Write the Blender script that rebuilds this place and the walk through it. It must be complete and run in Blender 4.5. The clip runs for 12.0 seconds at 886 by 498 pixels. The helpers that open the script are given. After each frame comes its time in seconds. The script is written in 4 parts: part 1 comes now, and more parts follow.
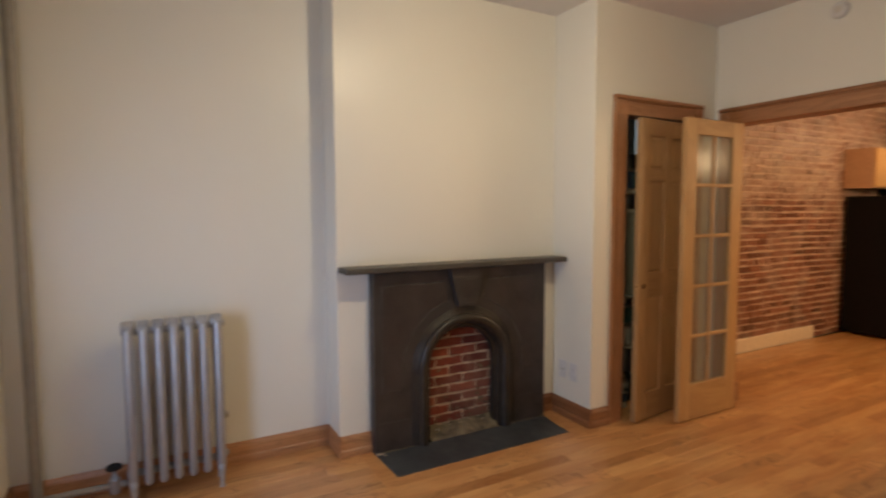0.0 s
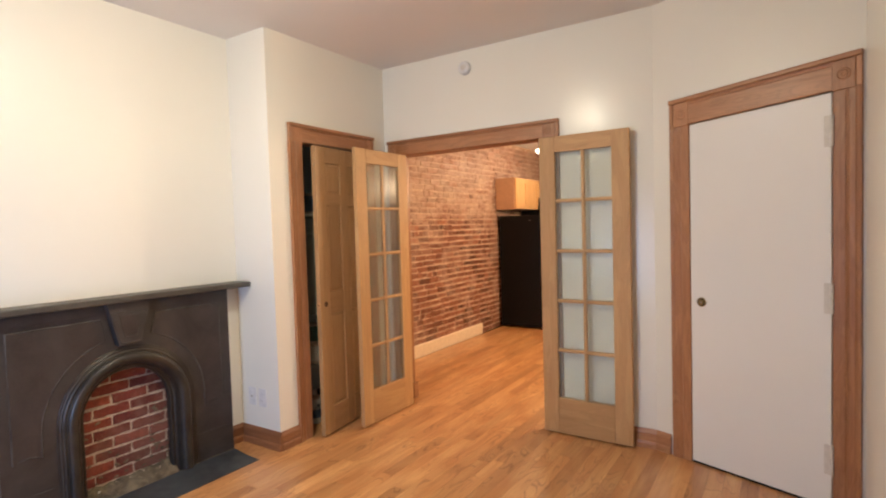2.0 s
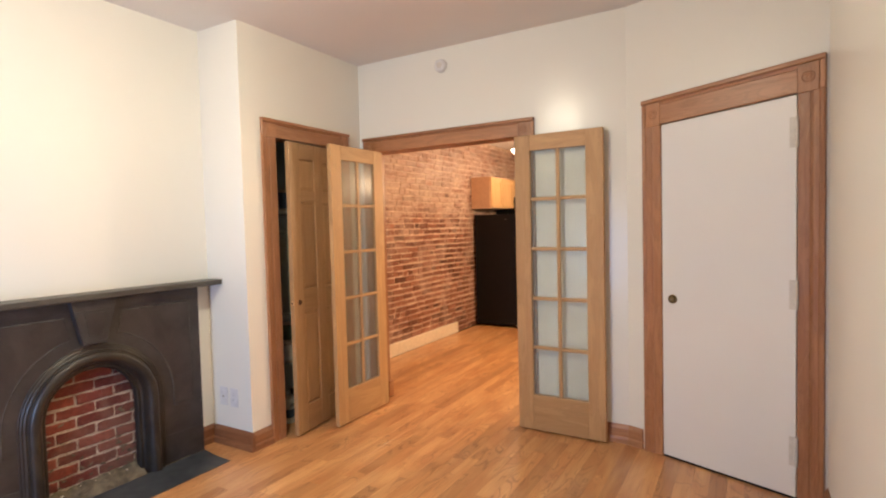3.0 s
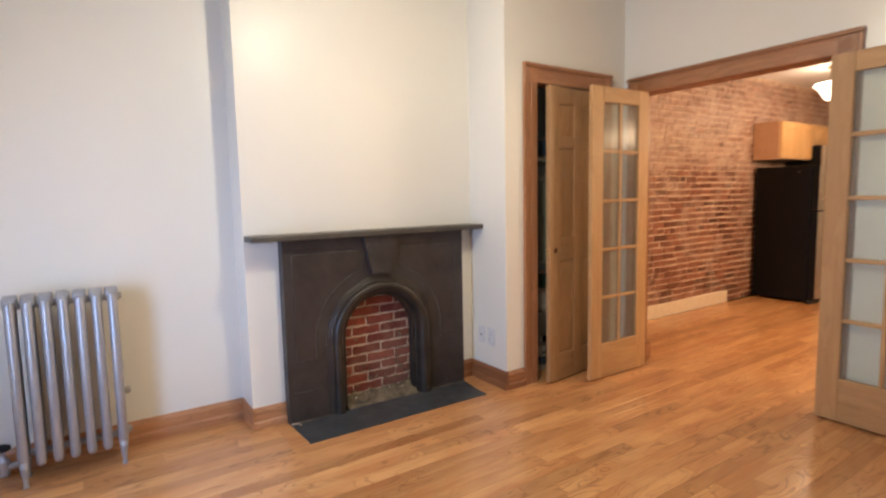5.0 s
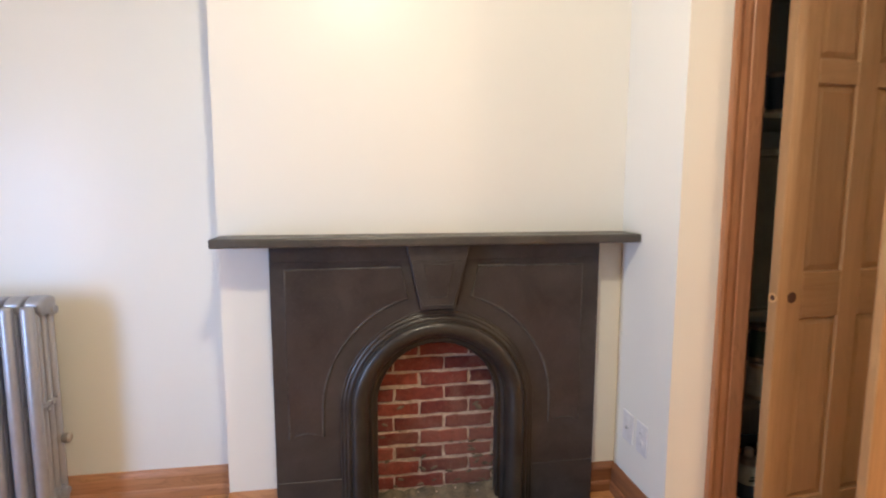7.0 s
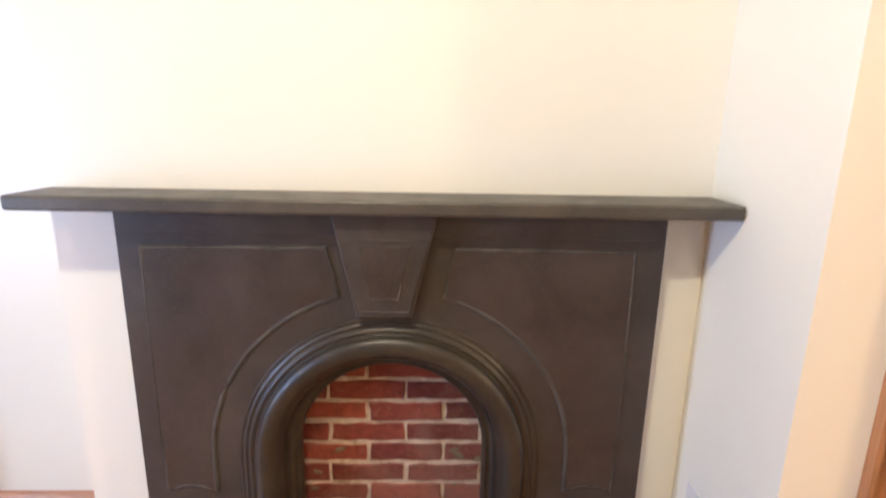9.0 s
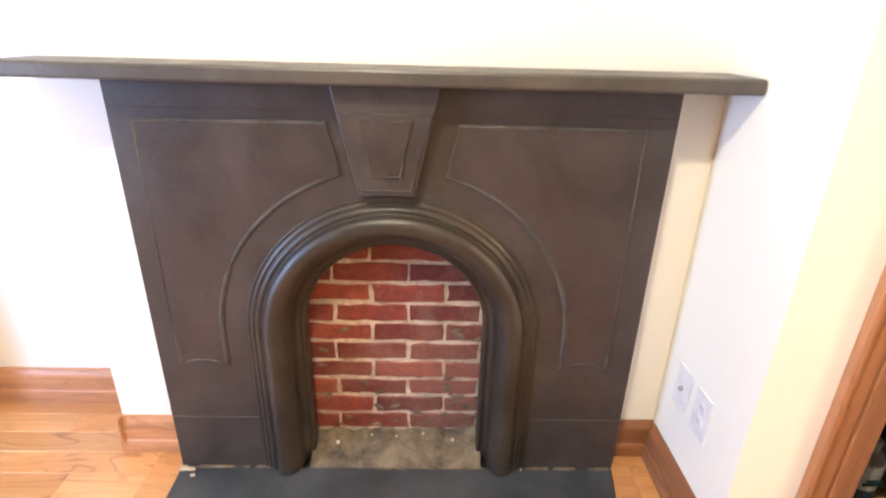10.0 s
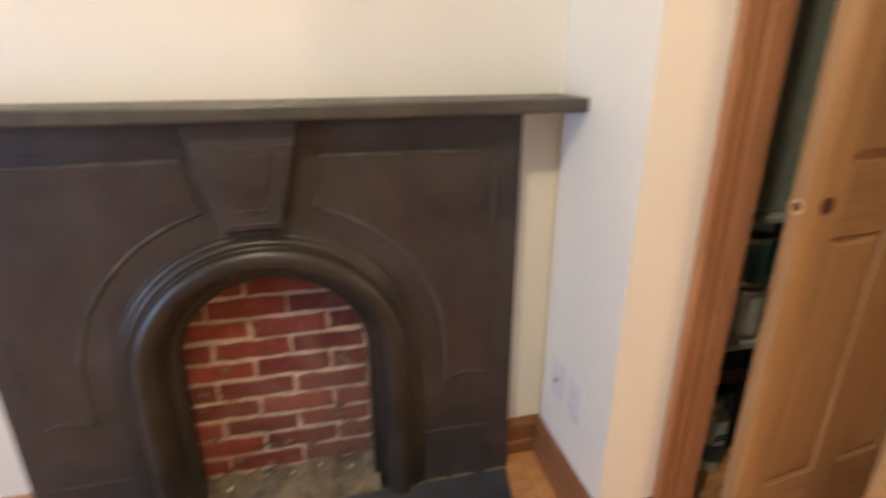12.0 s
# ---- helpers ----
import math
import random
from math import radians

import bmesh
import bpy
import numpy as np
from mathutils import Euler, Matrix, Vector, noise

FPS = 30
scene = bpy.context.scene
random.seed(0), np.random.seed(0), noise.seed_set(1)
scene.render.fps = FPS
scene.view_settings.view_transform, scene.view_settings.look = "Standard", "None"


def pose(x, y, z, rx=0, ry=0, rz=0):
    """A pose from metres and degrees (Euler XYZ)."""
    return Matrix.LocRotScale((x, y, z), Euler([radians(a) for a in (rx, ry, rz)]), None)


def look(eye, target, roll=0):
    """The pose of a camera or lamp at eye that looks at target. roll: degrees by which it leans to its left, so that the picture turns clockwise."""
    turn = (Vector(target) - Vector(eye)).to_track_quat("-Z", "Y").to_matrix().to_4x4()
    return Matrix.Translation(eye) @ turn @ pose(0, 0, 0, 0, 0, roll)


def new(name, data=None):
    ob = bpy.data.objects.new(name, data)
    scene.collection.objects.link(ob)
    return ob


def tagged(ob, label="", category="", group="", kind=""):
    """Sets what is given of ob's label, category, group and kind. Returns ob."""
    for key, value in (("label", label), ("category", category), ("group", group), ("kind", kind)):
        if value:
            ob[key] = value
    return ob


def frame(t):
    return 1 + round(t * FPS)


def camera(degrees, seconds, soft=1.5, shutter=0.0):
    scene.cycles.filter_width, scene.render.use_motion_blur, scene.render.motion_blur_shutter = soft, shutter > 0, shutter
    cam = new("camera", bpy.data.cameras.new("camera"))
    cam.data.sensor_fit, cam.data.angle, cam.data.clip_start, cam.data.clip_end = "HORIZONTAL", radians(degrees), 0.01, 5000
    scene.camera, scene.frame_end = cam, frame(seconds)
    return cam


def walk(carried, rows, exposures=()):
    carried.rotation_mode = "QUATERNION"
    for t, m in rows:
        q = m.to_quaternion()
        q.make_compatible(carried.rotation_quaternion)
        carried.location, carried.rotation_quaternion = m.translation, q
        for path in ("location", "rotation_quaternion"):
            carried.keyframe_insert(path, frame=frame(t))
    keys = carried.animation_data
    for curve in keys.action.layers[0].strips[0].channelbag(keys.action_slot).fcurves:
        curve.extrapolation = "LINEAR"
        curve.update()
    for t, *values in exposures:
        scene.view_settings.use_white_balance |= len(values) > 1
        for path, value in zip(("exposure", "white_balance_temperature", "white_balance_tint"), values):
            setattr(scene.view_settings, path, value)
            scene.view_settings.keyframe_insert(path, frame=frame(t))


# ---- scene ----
cam = camera(79.7, 12.0, 2.0, 0.5)
PATH = [
    (0, (-1.1, -2.868, 1.448), (-0.147, -1.116, 1.301), -0.2),
    (0.5, (-1.027, -2.991, 1.423), (0.183, -1.404, 1.290), 0.5),
    (1, (-1.000, -3.062, 1.418), (0.422, -1.660, 1.316), -0.5),
    (1.5, (-0.942, -3.122, 1.455), (0.663, -1.931, 1.365), -1.5),
    (2, (-0.924, -3.139, 1.453), (0.756, -2.056, 1.371), -1.7),
    (2.5, (-0.916, -3.139, 1.454), (0.813, -2.139, 1.368), -1.6),
    (2.7, (-0.908, -3.14, 1.451), (0.83, -2.155, 1.365), -1.5),
    (4.3, (-1.026, -3.062, 1.35), (0.37, -1.633, 1.262), -1.3),
    (4.5, (-1.014, -3.057, 1.341), (0.287, -1.541, 1.242), -1.4),
    (5, (-0.901, -3.013, 1.323), (0.201, -1.356, 1.125), -1.2),
    (5.2, (-0.782, -2.918, 1.304), (0.257, -1.226, 1.066), -0.7),
    (5.5, (-0.594, -2.81, 1.296), (0.373, -1.07, 1.11), -0.7),
    (6, (-0.234, -2.586, 1.258), (0.553, -0.758, 1.063), 0.4),
    (6.2, (-0.133, -2.488, 1.248), (0.551, -0.619, 1.047), 1.5),
    (6.5, (0.04, -2.291, 1.231), (0.606, -0.384, 1.017), 1.6),
    (6.7, (0.171, -2.132, 1.252), (0.628, -0.194, 1.064), 1.1),
    (7, (0.323, -1.966, 1.304), (0.634, -0.004, 1.069), 0.1),
    (8.8, (0.691, -1.207, 1.302), (0.76, 0.752, 0.906), 1.3),
    (9, (0.713, -1.194, 1.287), (0.763, 0.751, 0.823), 1.1),
    (9.2, (0.709, -1.182, 1.276), (0.780, 0.738, 0.720), 1.1),
    (9.5, (0.715, -1.19, 1.25), (0.774, 0.702, 0.603), 1.5),
    (10, (0.712, -1.194, 1.211), (0.76, 0.646, 0.429), 1.6),
    (10.5, (0.711, -1.199, 1.188), (0.784, 0.605, 0.328), 1.6),
    (11, (0.716, -1.208, 1.171), (0.786, 0.558, 0.234), 1.0),
    (11.3, (0.727, -1.22, 1.173), (0.781, 0.528, 0.203), 0.7),
    (11.5, (0.708, -1.231, 1.168), (0.791, 0.543, 0.247), 0.6),
    (11.7, (0.705, -1.230, 1.188), (0.878, 0.583, 0.361), 0.2),
    (12, (0.767, -1.244, 1.227), (1.198, 0.579, 0.526), 0.0),
]
walk(cam, [(t, look(eye, target, roll)) for t, eye, target, roll in PATH],
     [(0.0, -0.98, 6950, 10), (0.6, -0.70, 6800, 10), (1.0, -0.58, 6650, 10), (1.5, -0.28, 6250, 10), (2.5, 0.11, 6050, 10), (4.5, -0.06, 5850, 10), (5.5, -0.2, 6100, 10),
      (7.0, 0.0, 5900, 10), (8.8, 0.2, 6100, 10), (9.5, 1.2, 5850, 10), (10.5, 0.95, 6050, 10), (11.5, 0.9, 6050, 10), (12.0, 0.06, 6250, 10)])

# ---- light ----
ROOM_LAMP, WINDOW, KITCHEN_LAMP, KITCHEN_FILL = 45.0, 46.0, 9.0, 150.0
SUN_UP, SUN_TURN = radians(38), radians(200)
world = bpy.data.worlds.new("sky_world")
scene.world = world
world.use_nodes = True
wn = world.node_tree
sky = wn.nodes.new("ShaderNodeTexSky")
sky.sky_type, sky.sun_disc, sky.sun_elevation, sky.sun_rotation = "NISHITA", False, SUN_UP, SUN_TURN
wn.links.new(sky.outputs[0], wn.nodes["Background"].inputs[0])
wn.nodes["Background"].inputs[1].default_value = 0.1


def lamp(name, kind, m, power, color, **more):
    data = bpy.data.lights.new(name, kind)
    data.energy, data.color = power, color
    for key, value in more.items():
        setattr(data, key, value)
    ob = new(name, data)
    ob.matrix_world = m
    return ob


lamp("sun", "SUN", look((6, 9, 9), (0, 0, 0)), 3.0, (1, 0.95, 0.88), angle=radians(0.5))
WIN_Y0, WIN_Y1, WIN_Z0, WIN_Z1 = -1.68, -0.88, 0.40, 1.60
lamp("window_daylight", "AREA", look((-1.90, (WIN_Y0 + WIN_Y1) / 2, (WIN_Z0 + WIN_Z1) / 2), (-0.5, -0.35, 0.6)), WINDOW, (0.45, 0.62, 1.0),
     shape="RECTANGLE", size=0.62, size_y=WIN_Z1 - WIN_Z0)

lamp("room_bulb", "POINT", pose(0.35, -1.37, 2.6), ROOM_LAMP, (1.0, 0.855, 0.60), shadow_soft_size=0.06)
lamp("room_bulb_down", "AREA", pose(0.35, -1.37, 2.595), ROOM_LAMP * 0.30, (1.0, 0.855, 0.60), shape="DISK", size=0.16)
lamp("kitchen_bulb", "POINT", pose(6.1, -0.42, 2.18), KITCHEN_LAMP, (1.0, 0.66, 0.36), shadow_soft_size=0.08)
# added fill without a fixture, brightens the kitchen bricks and floor
lamp("kitchen_bulb_far", "POINT", pose(4.6, -2.3, 2.0), KITCHEN_FILL, (1.0, 0.68, 0.38), shadow_soft_size=0.1)


# ---- materials ----
class Nodes:
    def __init__(self, name):
        self.mat = bpy.data.materials.new(name)
        self.mat.use_nodes = True
        self.tree = self.mat.node_tree
        self.bsdf = self.tree.nodes["Principled BSDF"]

    def node(self, kind, **values):
        n = self.tree.nodes.new(kind)
        for key, value in values.items():
            if key.startswith("i_"):
                n.inputs[key[2:].replace("_", " ")].default_value = value
            else:
                setattr(n, key, value)
        return n

    def link(self, a, b):
        self.tree.links.new(a, b)

    def coords(self, scale=(1, 1, 1), where="Object", offset=None):
        source = self.node("ShaderNodeNewGeometry").outputs["Position"] if where == "World" else self.node("ShaderNodeTexCoord").outputs[where]
        if offset is not None:
            add = self.node("ShaderNodeVectorMath", operation="ADD")
            self.link(source, add.inputs[0])
            self.link(offset, add.inputs[1])
            source = add.outputs[0]
        m = self.node("ShaderNodeMapping")
        m.inputs["Scale"].default_value = scale
        self.link(source, m.inputs[0])
        return m.outputs[0]

    def noise(self, vec, scale, detail=4, rough=0.55, distort=0.0):
        n = self.node("ShaderNodeTexNoise", i_Scale=scale, i_Detail=detail, i_Roughness=rough, i_Distortion=distort)
        self.link(vec, n.inputs["Vector"])
        return n.outputs["Fac"]

    def ramp(self, fac, *stops):
        r = self.node("ShaderNodeValToRGB")
        e = r.color_ramp.elements
        while len(e) < len(stops):
            e.new(0.5)
        for el, (p, c) in zip(e, stops):
            el.position, el.color = p, (*c, 1) if not isinstance(c, float) else (c, c, c, 1)
        self.link(fac, r.inputs[0])
        return r.outputs[0]

    def mix(self, fac, a, b, blend="MIX"):
        m = self.node("ShaderNodeMix", data_type="RGBA", blend_type=blend)
        for value, slot in ((fac, m.inputs[0]), (a, m.inputs[6]), (b, m.inputs[7])):
            if isinstance(value, (int, float)):
                slot.default_value = value
            elif isinstance(value, tuple):
                slot.default_value = (*value, 1)
            else:
                self.link(value, slot)
        return m.outputs[2]

    def bump(self, height, strength, distance=0.002):
        b = self.node("ShaderNodeBump", i_Strength=strength, i_Distance=distance)
        self.link(height, b.inputs["Height"])
        if self.bsdf.inputs["Normal"].is_linked:
            self.link(self.bsdf.inputs["Normal"].links[0].from_socket, b.inputs["Normal"])
        self.link(b.outputs[0], self.bsdf.inputs["Normal"])

    def set(self, **values):
        for key, value in values.items():
            slot = self.bsdf.inputs[key.replace("_", " ")]
            if isinstance(value, (int, float)):
                slot.default_value = value
            elif isinstance(value, tuple):
                slot.default_value = (*value, 1)
            else:
                self.link(value, slot)
        return self


def painted(name, color, rough=0.4, stains=0.05, bump=0.12):
    n = Nodes(name)
    v = n.coords(where="World")
    big = n.noise(v, 1.3, 3)
    dark = tuple(c * (1 - stains * 1.5) for c in color)
    n.set(Specular_IOR_Level=0.36, Base_Color=n.ramp(big, (0.2, dark), (0.8, color)), Roughness=n.ramp(n.noise(v, 2, 1), (0.2, rough * 0.95), (0.8, rough * 1.05)))
    n.bump(n.noise(v, 160, 3), bump, 0.001)
    n.bump(n.noise(v, 3, 1), 0.08, 0.004)
    return n.mat


def wood(name, dark, light, axis=0, rough=0.4, vary=0.35, island=False, figure=1.0, coat=0.0, fine_dark=0.28, ring=(11.0, 1.7, 6.0), cathedral=False):
    n = Nodes(name)
    rnd = n.node("ShaderNodeNewGeometry").outputs["Random Per Island"] if island else n.node("ShaderNodeObjectInfo").outputs["Random"]
    mul = n.node("ShaderNodeMath", operation="MULTIPLY")
    n.link(rnd, mul.inputs[0])
    mul.inputs[1].default_value = 41.0
    stretch = [ring[0]] * 3
    stretch[axis] = ring[1]
    fine = [90.0] * 3
    fine[axis] = 3.0
    broad = n.noise(n.coords(tuple(stretch), offset=mul.outputs[0]), 1.0, 2.2 if cathedral else 5, 0.45 if cathedral else 0.6, 0.7 if cathedral else 1.4)
    rings = n.node("ShaderNodeMath", operation="MULTIPLY")
    n.link(broad, rings.inputs[0])
    rings.inputs[1].default_value = ring[2]
    frac = n.node("ShaderNodeMath", operation="PINGPONG")
    n.link(rings.outputs[0], frac.inputs[0])
    frac.inputs[1].default_value = 0.5
    grain = n.noise(n.coords(tuple(fine), offset=mul.outputs[0]), 1.0, 3, 0.7)
    base = n.mix(n.ramp(broad, (0.28, 0.0), (0.72, 1.0)), dark, light)
    lines = n.ramp(frac.outputs[0], (0.0, 0.62 * figure), (0.17, 0.0))
    if cathedral:
        where = n.noise(n.coords((2.2, 5.0, 2.0), offset=mul.outputs[0]), 1.0, 2)
        lines = n.mix(1.0, n.ramp(frac.outputs[0], (0.0, 0.95 * figure), (0.16, 0.0)), n.ramp(where, (0.44, 0.06), (0.58, 1.0)), "MULTIPLY")
    base = n.mix(lines, base, tuple(c * 0.62 for c in dark))
    base = n.mix(n.ramp(grain, (0.30, fine_dark), (0.55, 0.0)), base, tuple(c * 0.5 for c in dark))
    tone = n.ramp(rnd, (0.0, (1 - vary, 1 - vary * 1.15, 1 - vary * 1.3)), (0.5, (1.0, 1.0, 1.0)), (1.0, (1 + vary * 0.3, 1 + vary * 0.3, 1 + vary * 0.3)))
    base = n.mix(1.0, base, tone, "MULTIPLY")
    n.set(Base_Color=base, Roughness=n.ramp(grain, (0.3, min(1.0, rough * 1.25)), (0.7, rough * 0.9)))
    if coat:
        n.set(Coat_Weight=coat, Coat_Roughness=0.17)
    n.bump(grain, 0.06, 0.0005)
    return n.mat


def brick(name, shades, pale, rough, island=False, smear=0.5, band=None):
    n = Nodes(name)
    rnd = n.node("ShaderNodeNewGeometry").outputs["Random Per Island"] if island else n.node("ShaderNodeObjectInfo").outputs["Random"]
    v = n.coords(where="World")
    base = n.ramp(rnd, *[(i / max(1, len(shades) - 1), c) for i, c in enumerate(shades)])
    base = n.mix(n.ramp(n.noise(v, 38, 5, 0.7), (0.38, 0.0), (0.75, 0.6)), base, tuple(c * 0.4 for c in shades[0]))
    base = n.mix(n.ramp(n.noise(v, 2.3, 5, 0.65, 0.6), (0.47, 0.0), (0.62, smear)), base, pale)
    base = n.mix(n.ramp(n.noise(v, 70, 3, 0.7), (0.56, 0.0), (0.68, smear * 0.7)), base, pale)
    if band:
        xyz = n.node("ShaderNodeSeparateXYZ")
        n.link(n.node("ShaderNodeNewGeometry").outputs["Position"], xyz.inputs[0])
        wobble = n.node("ShaderNodeMath", operation="MULTIPLY_ADD")
        n.link(n.noise(v, 1.6, 4), wobble.inputs[0])
        wobble.inputs[1].default_value = 1.3
        n.link(xyz.outputs["Z"], wobble.inputs[2])
        scaled = n.node("ShaderNodeMath", operation="DIVIDE")
        n.link(wobble.outputs[0], scaled.inputs[0])
        scaled.inputs[1].default_value = 4.0
        worn = n.ramp(scaled.outputs[0], (band[0], 0.0), (band[0] + 0.03, 0.9), (band[1], 0.8), (band[1] + 0.05, 0.55))
        patch = n.mix(1.0, worn, n.ramp(n.noise(n.coords((5, 5, 13), where="World"), 1.0, 5, 0.75), (0.38, 0.1), (0.62, 1.0)), "MULTIPLY")
        base = n.mix(patch, base, pale)
    n.set(Base_Color=base, Roughness=rough)
    n.bump(n.noise(v, 90, 5, 0.7), 0.6, 0.003)
    n.bump(n.noise(v, 16, 3), 0.5, 0.006)
    return n.mat


def rough_stone(name, dark, light, rough, scale=6.0, bump=0.3, fine=120.0):
    n = Nodes(name)
    v = n.coords(where="World")
    base = n.mix(n.ramp(n.noise(v, scale, 6, 0.65, 0.5), (0.34, 0.0), (0.68, 1.0)), dark, light)
    base = n.mix(n.ramp(n.noise(v, fine, 3, 0.7), (0.58, 0.0), (0.72, 0.35)), base, tuple(min(1, c * 1.9) for c in light))
    n.set(Base_Color=base, Roughness=n.ramp(n.noise(v, scale * 2, 4), (0.3, rough * 0.8), (0.7, rough * 1.2)))
    n.bump(n.noise(v, fine, 4), bump, 0.001)
    n.bump(n.noise(v, scale * 2, 3), bump * 0.6, 0.004)
    return n.mat


def plain(name, color, rough=0.4, metal=0.0, wear=0.15, **more):
    n = Nodes(name)
    v = n.coords(where="World")
    base = n.mix(n.ramp(n.noise(v, 30, 4, 0.6), (0.35, 0.0), (0.75, 1.0)), tuple(c * (1 - wear) for c in color), color)
    n.set(Base_Color=base, Roughness=rough, Metallic=metal, **more)
    n.bump(n.noise(v, 110, 3), 0.08, 0.001)
    return n.mat


def glow(name, color, strength):
    n = Nodes(name)
    n.set(Base_Color=(0.9, 0.87, 0.8), Roughness=0.3, Emission_Color=color, Emission_Strength=strength)
    return n.mat


WALL = painted("wall_paint", (0.82, 0.795, 0.715), 0.35, 0.02)
WALLSATIN = painted("satin_wall_paint", (0.82, 0.795, 0.715), 0.24, 0.02)
CEIL = painted("ceiling_paint", (0.78, 0.74, 0.70), 0.6, 0.03)
DOORWHITE = painted("white_door_paint", (0.80, 0.78, 0.75), 0.38, 0.03)
FLOORWOOD = wood("oak_floorboard", (0.49, 0.208, 0.068), (0.69, 0.382, 0.160), 0, 0.34, 0.24, figure=0.85, coat=0.50, fine_dark=0.24, ring=(7.5, 2.0, 11.0), cathedral=True)
FLOORFAR = wood("oak_floorboard_joined", (0.49, 0.208, 0.068), (0.69, 0.382, 0.160), 0, 0.34, 0.24, island=True, figure=0.85, coat=0.50, fine_dark=0.24, ring=(7.5, 2.0, 11.0), cathedral=True)
BORDERWOOD = wood("oak_border", (0.44, 0.19, 0.062), (0.60, 0.31, 0.12), 0, 0.36, 0.2, figure=0.75, coat=0.3, fine_dark=0.2, ring=(8.0, 1.6, 9.0))
TRIM_X = wood("stained_oak_trim_along", (0.33, 0.140, 0.060), (0.47, 0.230, 0.108), 0, 0.36, 0.18, figure=0.6)
TRIM_Z = wood("stained_oak_trim_upright", (0.33, 0.140, 0.060), (0.47, 0.230, 0.108), 2, 0.36, 0.18, figure=0.6)
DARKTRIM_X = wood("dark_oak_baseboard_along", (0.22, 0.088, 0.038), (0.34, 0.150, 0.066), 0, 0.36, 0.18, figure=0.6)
# paler copy of the oak trim: window daylight put into its colour
DAYLITTRIM_X = wood("daylit_oak_trim_along", (0.40, 0.180, 0.078), (0.56, 0.285, 0.135), 0, 0.36, 0.18, figure=0.7)
PINE_X = wood("raw_pine_along", (0.44, 0.245, 0.098), (0.57, 0.348, 0.155), 0, 0.5, 0.12, figure=0.35, fine_dark=0.12)
PINE_Z = wood("raw_pine_upright", (0.44, 0.245, 0.098), (0.57, 0.348, 0.155), 2, 0.5, 0.12, figure=0.35, fine_dark=0.12)
DARKPINE_X = wood("aged_pine_along", (0.33, 0.185, 0.078), (0.41, 0.240, 0.105), 0, 0.5, 0.12, figure=0.22, fine_dark=0.12)
DARKPINE_Z = wood("aged_pine_upright", (0.33, 0.185, 0.078), (0.41, 0.240, 0.105), 2, 0.5, 0.12, figure=0.22, fine_dark=0.12)
MAPLE = wood("honey_maple", (0.52, 0.29, 0.11), (0.68, 0.42, 0.19), 2, 0.35, 0.1, figure=0.2)
MAPLESIDE = plain("maple_veneer_side", (0.56, 0.33, 0.20), 0.42)
PALEWOOD = plain("cream_baseboard_paint", (0.78, 0.65, 0.50), 0.4)
SLATE = rough_stone("black_painted_slate", (0.0280, 0.0230, 0.0208), (0.057, 0.0475, 0.0428), 0.44, 5, 0.25, 150)
SLATEFIELD = rough_stone("brown_black_slate_field", (0.0285, 0.0216, 0.0194), (0.055, 0.0427, 0.0382), 0.42, 5, 0.25, 150)
SLATEMOULD = rough_stone("worn_black_iron", (0.017, 0.0135, 0.0105), (0.040, 0.031, 0.022), 0.40, 7, 0.2, 130)
SLATEEDGE = rough_stone("chalky_worn_edge", (0.032, 0.028, 0.024), (0.085, 0.077, 0.067), 0.8, 9, 0.2, 150)
MANTELSTONE = rough_stone("grey_black_mantel", (0.045, 0.040, 0.034), (0.085, 0.074, 0.060), 0.42, 6, 0.2, 150)
HEARTHSTONE = rough_stone("blue_grey_slate", (0.021, 0.0245, 0.029), (0.054, 0.0595, 0.066), 0.45, 4, 0.35, 120)
MORTAR = rough_stone("sandy_mortar", (0.27, 0.20, 0.14), (0.56, 0.46, 0.36), 0.9, 30, 0.8, 200)
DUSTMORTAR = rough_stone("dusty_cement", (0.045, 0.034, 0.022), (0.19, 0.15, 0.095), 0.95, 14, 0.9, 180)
KMORTAR = rough_stone("kitchen_mortar", (0.34, 0.22, 0.155), (0.64, 0.48, 0.375), 0.6, 13, 0.8, 160)
FIREBRICK = brick("firebox_brick", [(0.09, 0.016, 0.010), (0.16, 0.026, 0.016), (0.28, 0.054, 0.027), (0.12, 0.020, 0.014), (0.21, 0.038, 0.022)], (0.34, 0.21, 0.15), 0.75, smear=0.25)
KBRICK_SHADES = [(0.10, 0.032, 0.019), (0.23, 0.080, 0.046), (0.34, 0.135, 0.080), (0.16, 0.050, 0.030), (0.28, 0.104, 0.062)]
KBRICK = brick("kitchen_brick", KBRICK_SHADES, (0.50, 0.365, 0.295), 0.34, smear=0.5, band=(0.54, 0.72))
KBRICKFAR = brick("kitchen_brick_joined", KBRICK_SHADES, (0.50, 0.365, 0.295), 0.34, island=True, smear=0.5, band=(0.54, 0.72))
SILVER = plain("silver_radiator_paint", (0.40, 0.405, 0.43), 0.38, 0.45, 0.12)
RISER = plain("grey_pipe_paint", (0.34, 0.31, 0.27), 0.45, 0.1)
BLACKGLOSS = plain("black_fridge_enamel", (0.004, 0.004, 0.004), 0.42, Specular_IOR_Level=0.2)
STEEL = plain("brushed_steel", (0.50, 0.46, 0.40), 0.32, 0.9)
BRASS = plain("aged_brass", (0.36, 0.25, 0.10), 0.3, 0.95)
DARK = plain("dark_void", (0.012, 0.010, 0.009), 0.8)
PLASTIC = plain("white_plastic", (0.78, 0.77, 0.76), 0.35)
HINGEPAINT = plain("painted_hinge", (0.70, 0.66, 0.60), 0.4)
BORESHADE = plain("bore_shade_brown", (0.075, 0.028, 0.012), 0.8)
